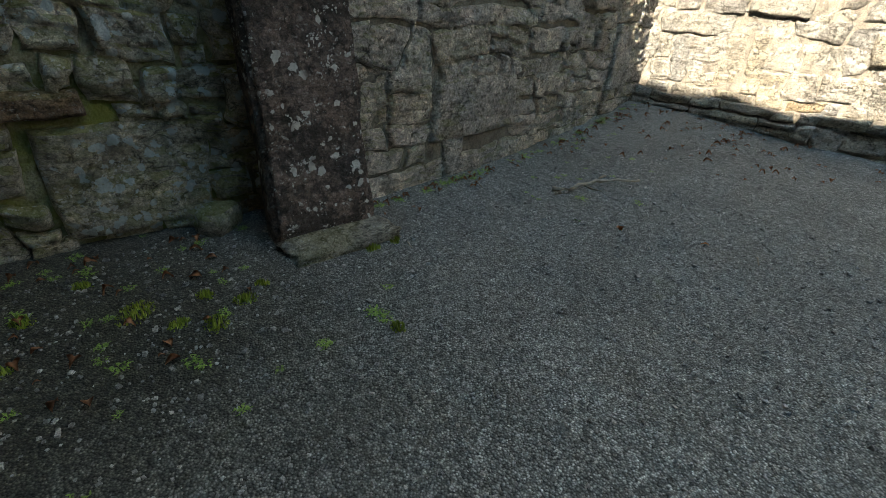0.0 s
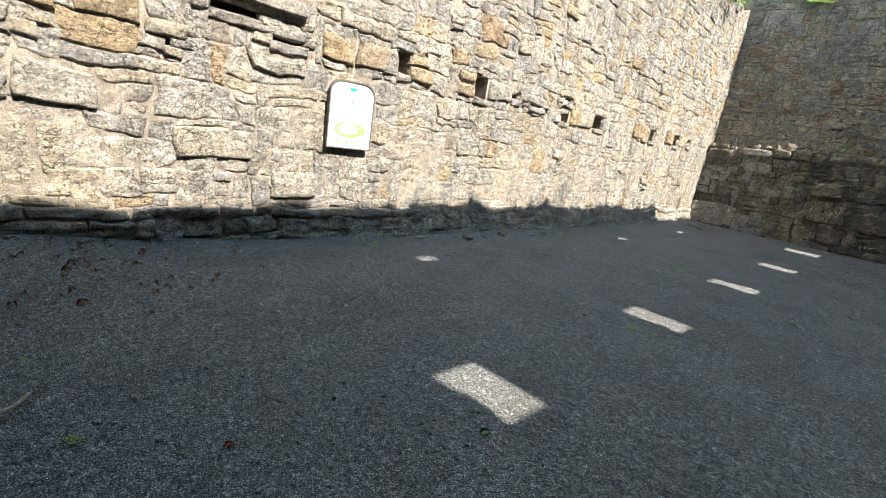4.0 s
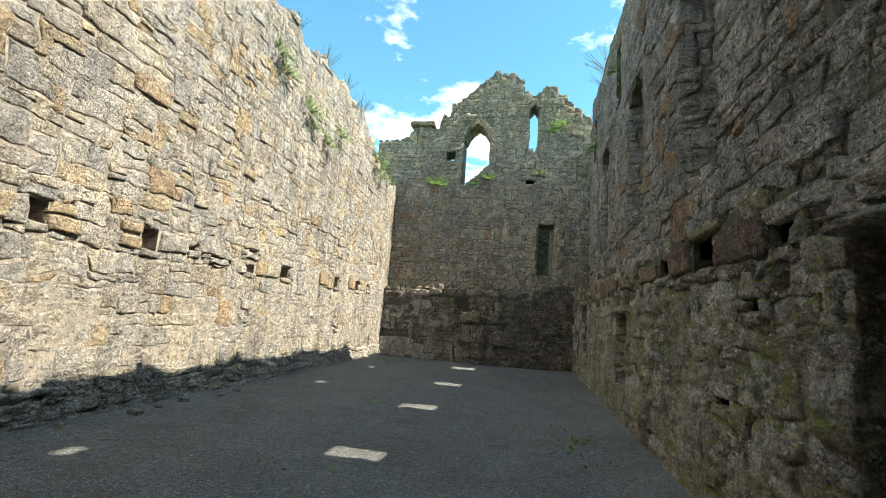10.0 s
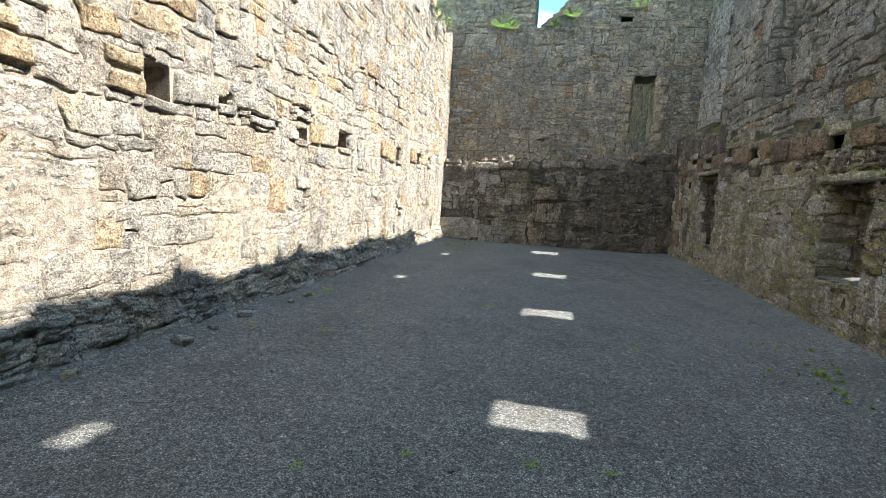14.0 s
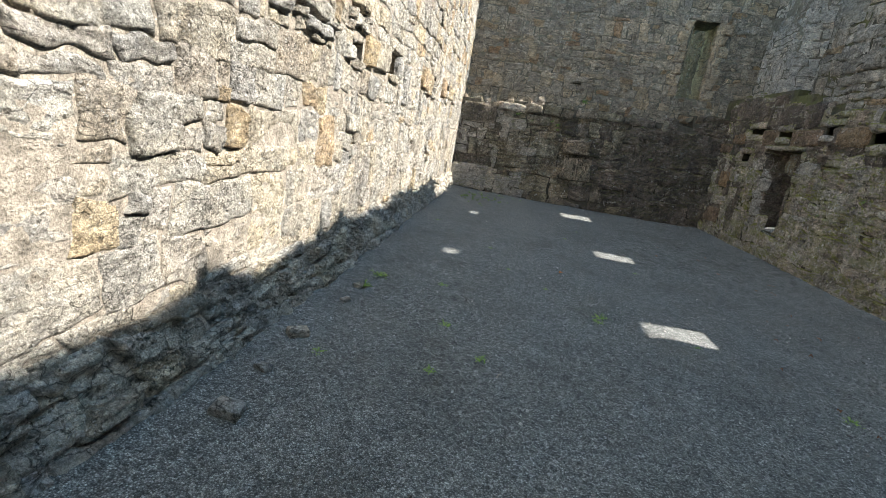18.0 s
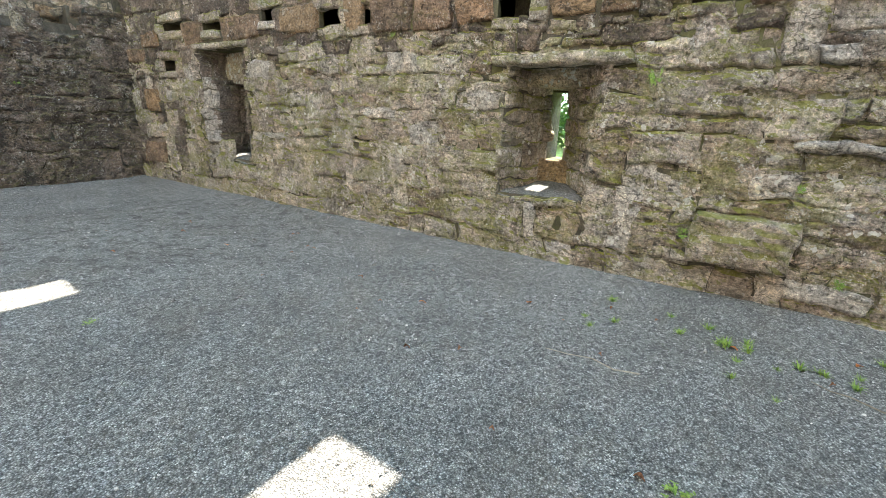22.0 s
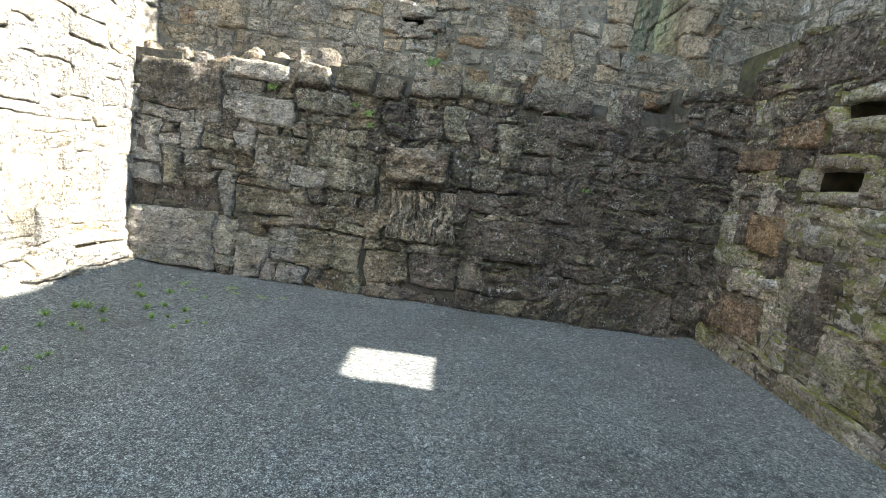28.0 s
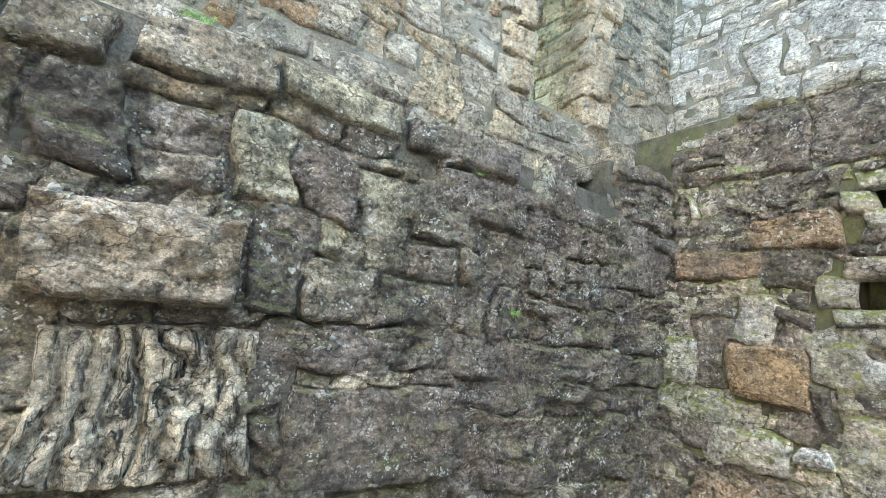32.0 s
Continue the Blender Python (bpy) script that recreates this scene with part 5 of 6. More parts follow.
def ring(points, inner, depth):
    bm = bmesh.new()
    n = len(points)
    lay_ = [[bm.verts.new((x, y, z)) for x, y in ps] for ps in (points, inner) for z in (0, depth)]
    a, b, c, d = lay_
    for i in range(n):
        j = (i + 1) % n
        bm.faces.new((a[i], a[j], b[j], b[i]))
        bm.faces.new((c[j], c[i], d[i], d[j]))
        bm.faces.new((b[i], b[j], d[j], d[i]))
        bm.faces.new((a[j], a[i], c[i], c[j]))
    bmesh.ops.recalc_face_normals(bm, faces=bm.faces)
    return bm


def lettering(text, size):
    cu = bpy.data.curves.new("lettering", "FONT")
    cu.body, cu.size, cu.align_x, cu.extrude = text, size, "CENTER", 0.0006
    ob = bpy.data.objects.new("lettering", cu)
    me = bpy.data.meshes.new_from_object(ob)
    bpy.data.objects.remove(ob)
    return me


def rect_bm(x0, x1, y0, y1, z, d=0.0015):
    return extruded_at([(x0, y0), (x1, y0), (x1, y1), (x0, y1)], z, d)


def extruded_at(points, z, d):
    bm = extruded(points, d)
    bmesh.ops.translate(bm, verts=bm.verts, vec=(0, 0, z))
    return bm


def sign_board():
    w, h = 0.66, 0.88
    top = new("information_board")
    tagged(top, "white arched information board, brown frame, on the sunlit wall", "sign")
    part("panel", extruded(outline(w - 0.03, h - 0.02, 0.15), 0.03), M_signwhite, top, "white printed panel")
    part("frame", ring(outline(w, h, 0.165), [(x * 0.955, y * 0.965 + 0.016) for x, y in outline(w, h, 0.165)], 0.045), M_signframe, top, "dark brown metal frame")
    part("emblem", rect_bm(-0.045, 0.045, 0.755, 0.795, 0.0305), M_signblue, top, "small blue emblem")
    part("emblem", rect_bm(-0.012, 0.012, 0.60, 0.635, 0.0305), M_signblue, top, "tiny pale blue mark")
    for text, x0, y, s, word in (("SOUTH", -0.105, 0.675, 0.052, "brown capitals"), ("RANGE", 0.105, 0.675, 0.052, "brown capitals")):
        me = lettering(text, s)
        me.materials.append(M_signtext)
        ob = child("lettering", me, top, word)
        ob.location = (x0, y, 0.0305)
    # the lower line cannot be read: plain bars of its size
    x = -0.17
    for k, wd in enumerate((0.03, 0.025, 0.02, 0.022, 0.0, 0.034, 0.024, 0.024, 0.022, 0.024, 0.024, 0.02)):
        if wd:
            part("text_bar", rect_bm(x, x + wd * 0.75, 0.065, 0.065 + (0.04 if k in (0, 5) else 0.03), 0.0305), M_signtext, top)
        x += wd + 0.006
    part("text_bar", rect_bm(-0.07, 0.07, 0.035, 0.045, 0.0305), M_signblue, top)
    ell = [(0.23 * math.cos(a) + 0.0, 0.25 + 0.095 * math.sin(a) * (1 + 0.12 * math.sin(3 * a))) for a in [2 * math.pi * k / 28 for k in range(28)]]
    part("site_plan", extruded_at(ell, 0.0305, 0.0012), M_signgreen, top, "green drawn plan of the ruins")
    ell = [(0.15 * math.cos(a) - 0.03, 0.255 + 0.062 * math.sin(a)) for a in [2 * math.pi * k / 20 for k in range(20)]]
    part("site_plan", extruded_at(ell, 0.0318, 0.0012), M_signwhite, top, "pale court in the plan")
    for k in range(7):
        x = -0.11 + 0.034 * k
        part("plan_building", rect_bm(x, x + 0.022, 0.27 + 0.012 * (k % 3), 0.295 + 0.012 * (k % 2), 0.0331), M_signgrey, top)
    for k in range(5):
        part("text_bar", rect_bm(-0.1 + 0.02 * (k % 2), 0.1 - 0.015 * (k % 3), 0.575 - 0.03 * k, 0.579 - 0.03 * k, 0.0305), M_signgrey, top)
    tri = [(-0.012, 0.385), (0.012, 0.385), (0.0, 0.41)]
    part("north_arrow", extruded_at(tri, 0.0305, 0.0012), M_signtext, top)
    for x in (-0.25, 0.25):
        for y in (0.06, 0.74):
            bm = bmesh.new()
            bmesh.ops.create_cone(bm, cap_ends=True, segments=10, radius1=0.014, radius2=0.014, depth=0.05, matrix=pose(x, y, -0.02))
            part("fixing", bm, M_signframe, top, "short stand-off bolt")
    top.matrix_world = Matrix(((0, 0, 1, 0.055), (0.97, 0, 0, 4.12), (0, 0.92, 0, 1.19), (0, 0, 0, 1)))


sign_board()


# ---------- leaning grave slab and its footing ----------
def leaning_slab():
    top = new("leaning_stone_slab")
    tagged(top, "tall dark stone slab with white lichen leaning against the wall", "stone slab")
    bm = bmesh.new()
    bmesh.ops.create_cube(bm, size=1)
    bmesh.ops.scale(bm, verts=bm.verts, vec=(0.62, 0.20, 2.3))
    bmesh.ops.bevel(bm, geom=bm.edges[:], offset=0.03, segments=2, affect="EDGES")
    bmesh.ops.subdivide_edges(bm, edges=[e for e in bm.edges if e.calc_length() > 0.3], cuts=24, use_grid_fill=True)
    co = np.array([v.co[:] for v in bm.verts])
    d = fbm(co * 5.0, 3) * 0.014 + fbm(co * 1.5 + 4, 2) * 0.012
    for v, k in zip(bm.verts, d):
        z = v.co.z
        v.co.x *= 1.0 - 0.12 * (z + 1.15) / 2.3
        v.co += v.normal * float(k)
        v.co.z += 1.15
    for f in bm.faces:
        f.smooth = True
    part("slab_body", bm, M_pier, top)
    top.matrix_world = pose(4.80, -0.26, -0.03, -12, 0, 163) 
    return top


leaning_slab()
foot = slab("footing_slab", (-0.33, -0.13, -0.028), (0.33, 0.13, 0.028), M_slab, None, 5, 0.12, 7)
foot.matrix_world = pose(4.84, -0.05, 0.024, 0, 2, -13)
tagged(foot, "flat worn buff stone slab at the foot of the leaning stone", "stone slab")
nook = slab("loose_stone", (-0.13, -0.09, -0.07), (0.13, 0.09, 0.09), M_recess[0], None, 8, 0.5, 3)
nook.matrix_world = pose(5.2, -0.72, 0.06, 0, 0, 30)
tagged(nook, "rounded mossy stone lying in the damp nook", "stone")
for k, (x, y, s) in enumerate(((0.52, 6.15, 0.13), (0.44, 7.1, 0.12), (0.48, 8.3, 0.09), (0.38, 5.3, 0.1), (0.46, 6.6, 0.08), (6.55, 0.1, 0.12), (0.5, 7.9, 0.07))):
    st = slab("fallen_stone", (-s * 0.6, -s * 0.42, -s * 0.3), (s * 0.6, s * 0.42, s * 0.3), M_left[0] if x < 3 else M_near[0], None, 40 + k, 0.12, 3)
    st.matrix_world = pose(*at_ground(x, y, s * 0.12), 0, 4, 40 * k)
    tagged(st, "pale fallen limestone lump lying on the gravel at the wall foot", "stone", "stones fallen along the walls")


# ---------- sticks ----------
def tube(points, radii, seg=7):
    """A crooked round rod through the points."""
    bm = bmesh.new()
    rings = []
    P = [Vector(p) for p in points]
    for i, p in enumerate(P):
        d = (P[min(i + 1, len(P) - 1)] - P[max(i - 1, 0)]).normalized()
        a = d.orthogonal().normalized()
        b = d.cross(a)
        rings.append([bm.verts.new(p + (a * math.cos(2 * math.pi * k / seg) + b * math.sin(2 * math.pi * k / seg)) * radii[i]) for k in range(seg)])
    for r, s in zip(rings, rings[1:]):
        for k in range(seg):
            bm.faces.new((r[k], r[(k + 1) % seg], s[(k + 1) % seg], s[k]))
    bm.faces.new(rings[0][::-1])
    bm.faces.new(rings[-1])
    for f in bm.faces:
        f.smooth = True
    return bm


def stick(name, pts, r, mat, label, twigs=()):
    top = new(name)
    tagged(top, label, "stick")
    n = len(pts)
    P = [at_ground(x, y, r * 1.1 + z) for x, y, z in pts]
    part("stem", tube(P, [r * (1 - 0.55 * i / (n - 1)) for i in range(n)]), mat, top)
    for tw in twigs:
        Q = [at_ground(x, y, r * 0.8 + z) for x, y, z in tw]
        part("side_twig", tube(Q, [r * 0.45] * (len(Q) - 1) + [r * 0.2]), M_bark, top)


stick("fallen_branch", [(3.15, 0.47, 0), (3.14, 0.53, 0.01), (3.08, 0.60, 0.01), (2.99, 0.61, 0.02), (2.91, 0.67, 0.02), (2.82, 0.69, 0.03), (2.76, 0.78, 0.03), (2.68, 0.81, 0.03), (2.61, 0.90, 0.02), (2.52, 0.95, 0.01)], 0.019, M_stickpale,
      "crooked bleached fallen branch lying on the gravel", [[(2.80, 0.72, 0.02), (2.72, 0.68, 0.03), (2.63, 0.70, 0.03), (2.58, 0.66, 0.01)], [(2.95, 0.63, 0.02), (2.98, 0.72, 0.02), (2.94, 0.79, 0.01)], [(3.14, 0.53, 0.01), (3.20, 0.56, 0.01), (3.23, 0.53, 0)]])
for k, (x, y, a, ln) in enumerate(((3.45, -0.02, 60, 0.13), (3.38, -0.28, 100, 0.2), (3.3, 1.9, 10, 0.12), (5.35, 8.25, 95, 0.55), (5.8, 7.0, 70, 0.35), (6.2, 6.6, 100, 0.4), (1.1, 5.2, 30, 0.12), (1.9, 7.2, 70, 0.1), (5.1, 6.9, 20, 0.3), (4.6, 0.25, 60, 0.08))):
    c, s = math.cos(radians(a)), math.sin(radians(a))
    stick("twig", [(x + c * ln * (t - 0.5) + 0.05 * ln * math.sin(9 * t + k), y + s * ln * (t - 0.5), 0) for t in (0, 0.25, 0.5, 0.75, 1)], 0.005, M_stickpale if k % 2 else M_bark, "thin dry twig lying on the gravel")


# ---------- fallen leaves ----------
def leaf_mesh(name, mat, length=0.06, width=0.035, curl=0.02, lobes=0):
    bm = bmesh.new()
    n = 9
    left, mid, right = [], [], []
    for i in range(n):
        t = i / (n - 1)
        w = width * math.sin(math.pi * min(0.98, max(0.02, t)) ** 0.8) * 0.5 * (1 + (0.35 * math.cos(t * math.pi * 2 * lobes) if lobes else 0))
        z = curl * (math.sin(math.pi * t) * 0.7 + 0.25 * math.sin(5 * t))
        mid.append(bm.verts.new((0, (t - 0.5) * length, z)))
        left.append(bm.verts.new((-w, (t - 0.5) * length, z + curl * 0.5)))
        right.append(bm.verts.new((w, (t - 0.5) * length, z + curl * 0.35)))
    for i in range(n - 1):
        bm.faces.new((left[i], mid[i], mid[i + 1], left[i + 1]))
        bm.faces.new((mid[i], right[i], right[i + 1], mid[i + 1]))
    r = bmesh.ops.solidify(bm, geom=bm.faces[:], thickness=0.001)
    for f in bm.faces:
        f.smooth = True
    me = bpy.data.meshes.new(name)
    bm.to_mesh(me)
    bm.free()
    me.materials.append(mat)
    return me


leaf_brown = [leaf_mesh("fallen_leaf", M_deadleaf, 0.07, 0.045, 0.022), leaf_mesh("fallen_leaf", M_deadleaf, 0.055, 0.04, 0.03, 2), leaf_mesh("fallen_leaf", M_deadleaf, 0.05, 0.03, 0.015)]
leaf_orange = leaf_mesh("fallen_leaf", M_orangeleaf, 0.06, 0.05, 0.012, 2)
leaf_green = leaf_mesh("fallen_leaf", M_greenleaf, 0.065, 0.045, 0.008)
lr = random.Random(5)


def drop_leaf(me, x, y, size, label):
    ob = new("fallen_leaf", me)
    ob.matrix_world = pose(*at_ground(x, y, 0.006), lr.uniform(-20, 20), lr.uniform(-20, 20), lr.uniform(0, 360)) @ Matrix.Scale(size, 4)
    tagged(ob, label, "leaf", "leaves blown over the gravel")


for k in range(95):
    x, y = abs(lr.gauss(0.55, 0.5)) + 0.12, abs(lr.gauss(0.9, 0.7)) + 0.2
    drop_leaf(leaf_brown[k % 3], x, y, lr.uniform(0.55, 1.1), "curled dark brown dead leaf lying on the gravel")
for k in range(80):
    t = lr.random()
    p = NEAR_A.lerp(NEAR_B, 0.2 + 0.75 * t)
    drop_leaf(leaf_brown[k % 3], p.x + lr.uniform(-0.05, 0.05), p.y + 0.12 + abs(lr.gauss(0, 0.12)), lr.uniform(0.5, 1.0), "curled dark brown dead leaf lying at the wall foot")
for k in range(44):
    drop_leaf(leaf_brown[k % 3], lr.uniform(5.3, 6.7), lr.uniform(-1.0, 0.3), lr.uniform(0.5, 1.0), "curled dark brown dead leaf lying on damp gravel")
for x, y in ((3.44, 1.10), (6.05, 7.55), (5.9, 8.9), (5.4, 9.55), (5.3, 12.0), (3.3, 1.6), (2.6, 10.2), (6.3, 6.9)):
    drop_leaf(leaf_orange, x, y, lr.uniform(0.75, 1.0), "bright orange dead leaf lying on the gravel")
for x, y in ((3.54, 0.84), (3.9, 2.75)):
    drop_leaf(leaf_green, x, y, 1.0, "flat green fallen leaf lying on the gravel")
for k in range(30):
    drop_leaf(leaf_brown[k % 3], lr.uniform(4.4, 6.7), lr.uniform(6.0, 14.0), lr.uniform(0.4, 0.7), "small brown dead leaf lying on the gravel")


# ---------- weeds, moss, wall plants ----------
def tuft_mesh(name, mat, blades, height, spread, leafw, droop=0.5, seed=0, leaflets=0):
    """A plant of bent tapering blades, each with small leaflets where asked."""
    r = random.Random(seed)
    verts, faces = [], []

    def strip(p, d, ln, w, bend):
        base = len(verts)
        side = d.cross(Vector((0, 0, 1)))
        side = side.normalized() if side.length > 1e-4 else Vector((1, 0, 0))
        n = 4
        for i in range(n + 1):
            t = i / n
            c = p + d * (ln * t) + Vector((0, 0, -bend * ln * t * t))
            ww = w * (1 - t) ** 0.7 * (0.5 + 1.2 * t if t < 0.4 else 1)
            verts.extend([c - side * ww, c + side * ww])
        for i in range(n):
            a = base + 2 * i
            faces.append((a, a + 1, a + 3, a + 2))
        return lambda t: p + d * (ln * t) + Vector((0, 0, -bend * ln * t * t))

    for _ in range(blades):
        a = r.uniform(0, 2 * math.pi)
        out = Vector((math.cos(a), math.sin(a), 0))
        p = out * r.uniform(0, spread * 0.35)
        d = (out * r.uniform(0.2, 1.0) * spread / max(height, 0.01) + Vector((0, 0, 1))).normalized()
        at = strip(p, d, height * r.uniform(0.6, 1.1), leafw * (0.35 if leaflets else 1), droop * r.uniform(0.3, 1))
        for k in range(leaflets):
            t = 0.2 + 0.8 * (k + r.random()) / leaflets
            b = r.uniform(0, 2 * math.pi)
            strip(at(t), Vector((math.cos(b), math.sin(b), r.uniform(-0.2, 0.6))).normalized(), leafw * r.uniform(1.6, 3.2), leafw * 0.7, 0.3)
    return mesh_of(name, [tuple(v) for v in verts], faces, mat)


weed_me = [tuft_mesh("weed", M_weed, 16, 0.05, 0.09, 0.008, 0.7, k, 3) for k in range(3)]
grass_me = [tuft_mesh("grass_tuft", M_weed, 34, 0.08, 0.07, 0.0035, 0.8, 10 + k) for k in range(2)]
bush_me = [tuft_mesh("wall_plant", M_weed, 34, 0.34, 0.34, 0.016, 0.5, 20 + k, 11) for k in range(3)]
dry_me = [tuft_mesh("wall_plant", M_dry, 26, 0.55, 0.4, 0.011, 0.3, 30 + k, 8) for k in range(2)]


def plant(name, me, m, label, category, group):
    ob = new(name, me)
    ob.matrix_world = m
    tagged(ob, label, category, group)
    return ob


wr = random.Random(11)
for x, y, s in ((2.89, 8.79, 1.5), (4.51, 7.66, 1.1), (3.71, 8.5, 0.7), (3.78, 11.06, 0.8), (1.64, 10.93, 0.9), (1.92, 9.93, 0.7), (1.41, 7.86, 1.2), (1.76, 7.36, 1.1), (1.43, 7.07, 1.0), (2.83, 8.68, 1.1), (1.23, 8.87, 1.1),
                (0.55, 8.74, 2.0), (0.52, 8.36, 1.5), (0.66, 6.95, 0.9), (2.4, 4.9, 0.8), (2.9, 5.2, 0.8), (3.6, 5.3, 0.9), (4.0, 5.35, 0.8), (0.5, 4.4, 1.5), (5.2, 0.55, 0.8), (5.0, 0.45, 0.6), (2.35, 9.4, 0.8), (2.9, 12.6, 0.8), (3.2, 13.5, 0.7), (0.6, 12.2, 0.9), (1.0, 17.0, 1.2), (1.2, 16.85, 1.0), (1.5, 17.05, 1.3), (1.62, 16.9, 0.9), (1.9, 16.9, 1.1), (1.4, 16.7, 0.8), (2.1, 17.0, 0.7)):
    plant("weed", weed_me[int(x * 10) % 3], pose(*at_ground(x, y), 0, 0, wr.uniform(0, 360)) @ Matrix.Scale(s, 4), "small green weed growing up through the gravel", "weed", "weeds in the gravel")
for x, y, s in ((5.98, 8.4, 1.3), (5.96, 7.54, 1.7), (5.92, 7.03, 1.4), (6.05, 7.75, 1.2), (5.73, 7.44, 1.0), (6.1, 6.7, 1.1), (0.95, 15.6, 1.4), (0.7, 16.0, 1.6), (1.3, 16.2, 1.3), (0.9, 16.6, 1.5), (1.6, 16.0, 1.0), (1.1, 15.0, 0.9)):
    for j in range(4):
        plant("grass_tuft", grass_me[j % 2], pose(*at_ground(x + wr.gauss(0, 0.12), y + wr.gauss(0, 0.12)), 0, 0, wr.uniform(0, 360)) @ Matrix.Scale(s * wr.uniform(0.5, 0.9), 4), "short green grass tuft in the gravel", "grass tuft", "grass tufts in the gravel")
for k in range(70):
    x, y = 2.6 + wr.gauss(0, 0.7), 0.45 + wr.gauss(0, 0.3)
    if k > 22:
        x, y = wr.uniform(5.1, 6.6), wr.uniform(-0.95, 0.7)
    plant("weed", weed_me[k % 3], pose(*at_ground(x, y), 0, 0, wr.uniform(0, 360)) @ Matrix.Scale(wr.uniform(0.35, 0.8), 4), "tiny green seedling in the shaded gravel", "weed", "weeds in the gravel")
for k in range(44):
    t = wr.random()
    p = NEAR_A.lerp(NEAR_B, 0.15 + 0.8 * t)
    plant("weed", weed_me[k % 3], pose(*at_ground(p.x, p.y + 0.1 + 0.1 * wr.random()), 0, 0, wr.uniform(0, 360)) @ Matrix.Scale(wr.uniform(0.5, 1.0), 4), "green weed at the foot of the end wall", "weed", "weeds in the gravel")
# plants rooted in the walls
for u, v, s in ((8.9, 6.75, 1.3), (9.2, 6.5, 1.2), (10.4, 6.2, 1.5), (10.7, 5.9, 1.0), (11.5, 5.8, 1.2), (12.2, 6.3, 1.3), (6.3, 7.0, 0.7), (15.2, 6.7, 1.8), (15.8, 6.3, 1.6)):
    plant("wall_plant", bush_me[int(u * 10) % 3], pose(0.03, u, v, 0, 55, 0) @ Matrix.Scale(s, 4), "leafy green plant rooted in the sunlit wall", "plant", "plants rooted in the walls")
for u, s in ((9.6, 1.0), (11.2, 1.3), (12.6, 1.1), (13.3, 1.2), (13.9, 1.5), (16.3, 1.2), (17.2, 1.4)):
    plant("wall_plant", dry_me[int(u * 10) % 2], pose(-0.1, u, left_top(u), 0, 20, 0) @ Matrix.Scale(s, 4), "dry spindly plant on the broken wall top", "plant", "plants rooted in the walls")
for u, v, s in ((6.35, 9.1, 1.5), (6.1, 8.9, 1.0), (1.6, 6.75, 1.4), (1.9, 6.7, 1.0), (5.6, 7.2, 0.9), (3.7, 7.0, 1.1), (3.2, 6.75, 0.7), (3.34, 2.84, 0.35)):
    plant("wall_plant", bush_me[int(u * 10) % 3], pose(u, YU - 0.03, v, 50, 0, 0) @ Matrix.Scale(s, 4), "leafy plant rooted in the gable masonry", "plant", "plants rooted in the walls")
for u, v, s in ((1.6, 2.26, 0.22), (2.0, 2.15, 0.19), (2.55, 2.2, 0.17), (2.72, 2.12, 0.22), (2.74, 2.0, 0.18), (5.3, 1.62, 0.17), (5.5, 1.66, 0.14), (4.9, 2.42, 0.17)):
    plant("wall_plant", bush_me[int(u * 10) % 3], pose(u, L - 0.05, v, 60, 0, 0) @ Matrix.Scale(s, 4), "small green plant in a joint of the crusted wall", "plant", "plants rooted in the walls")
for u, s in ((9.5, 1.2), (12.4, 1.6), (13.0, 1.0), (16.2, 1.4)):
    plant("wall_plant", dry_me[int(u * 10) % 2], pose(XU + 0.05, u, right_top(u) - 0.05, 0, -35, 0) @ Matrix.Scale(s, 4), "dry spindly plant on the broken wall top", "plant", "plants rooted in the walls")
for u, v, s in ((8.45, 1.72, 0.28), (8.05, 0.5, 0.22), (6.5, 1.35, 0.19), (6.9, 1.32, 0.22), (7.35, 0.95, 0.14), (12.9, 1.15, 0.17), (12.0, 1.5, 0.17), (7.0, 0.3, 0.17), (11.2, 2.2, 0.17), (13.2, 6.4, 1.4), (10.1, 6.9, 1.2), (15.0, 6.2, 1.2)):
    plant("wall_plant", bush_me[int(u * 10) % 3], pose((W if v < 3 else XU) - 0.02, u, v, 0, -60, 0) @ Matrix.Scale(s, 4), "small green plant in a joint of the shaded wall", "plant", "plants rooted in the walls")


def moss_cushion(x, y, size, seed):
    r = random.Random(seed)
    verts, faces = [], []
    for _ in range(int(900 * size)):
        a, d = r.uniform(0, 2 * math.pi), r.random() ** 0.6
        px, py = math.cos(a) * d * size * 0.5, math.sin(a) * d * size * 0.38
        h = 0.035 * (1 - d * d) * (0.6 + 0.4 * r.random()) + 0.006
        b = len(verts)
        q = r.uniform(0, math.pi)
        w = 0.005
        verts.extend([(px - w * math.cos(q), py - w * math.sin(q), 0), (px + w * math.cos(q), py + w * math.sin(q), 0), (px + r.gauss(0, 0.004), py + r.gauss(0, 0.004), h)])
        faces.append((b, b + 1, b + 2))
    ob = new("moss_cushion", mesh_of("moss_cushion", verts, faces, M_moss))
    ob.matrix_world = pose(*at_ground(x, y, 0.002), 0, 0, seed * 50)
    tagged(ob, "bright green moss cushion on damp gravel", "moss", "moss on the gravel")


for k, (x, y, s) in enumerate(((5.88, -0.22, 0.2), (5.62, -0.12, 0.1), (5.52, 0.05, 0.12), (5.8, 0.0, 0.1), (5.7, 0.12, 0.14), (5.4, 0.0, 0.08), (4.78, 0.13, 0.1), (4.62, 0.15, 0.08), (6.2, -0.5, 0.12), (5.95, -0.6, 0.1), (6.35, -0.2, 0.1), (5.2, 0.7, 0.09))):
    moss_cushion(x, y, s, k + 1)


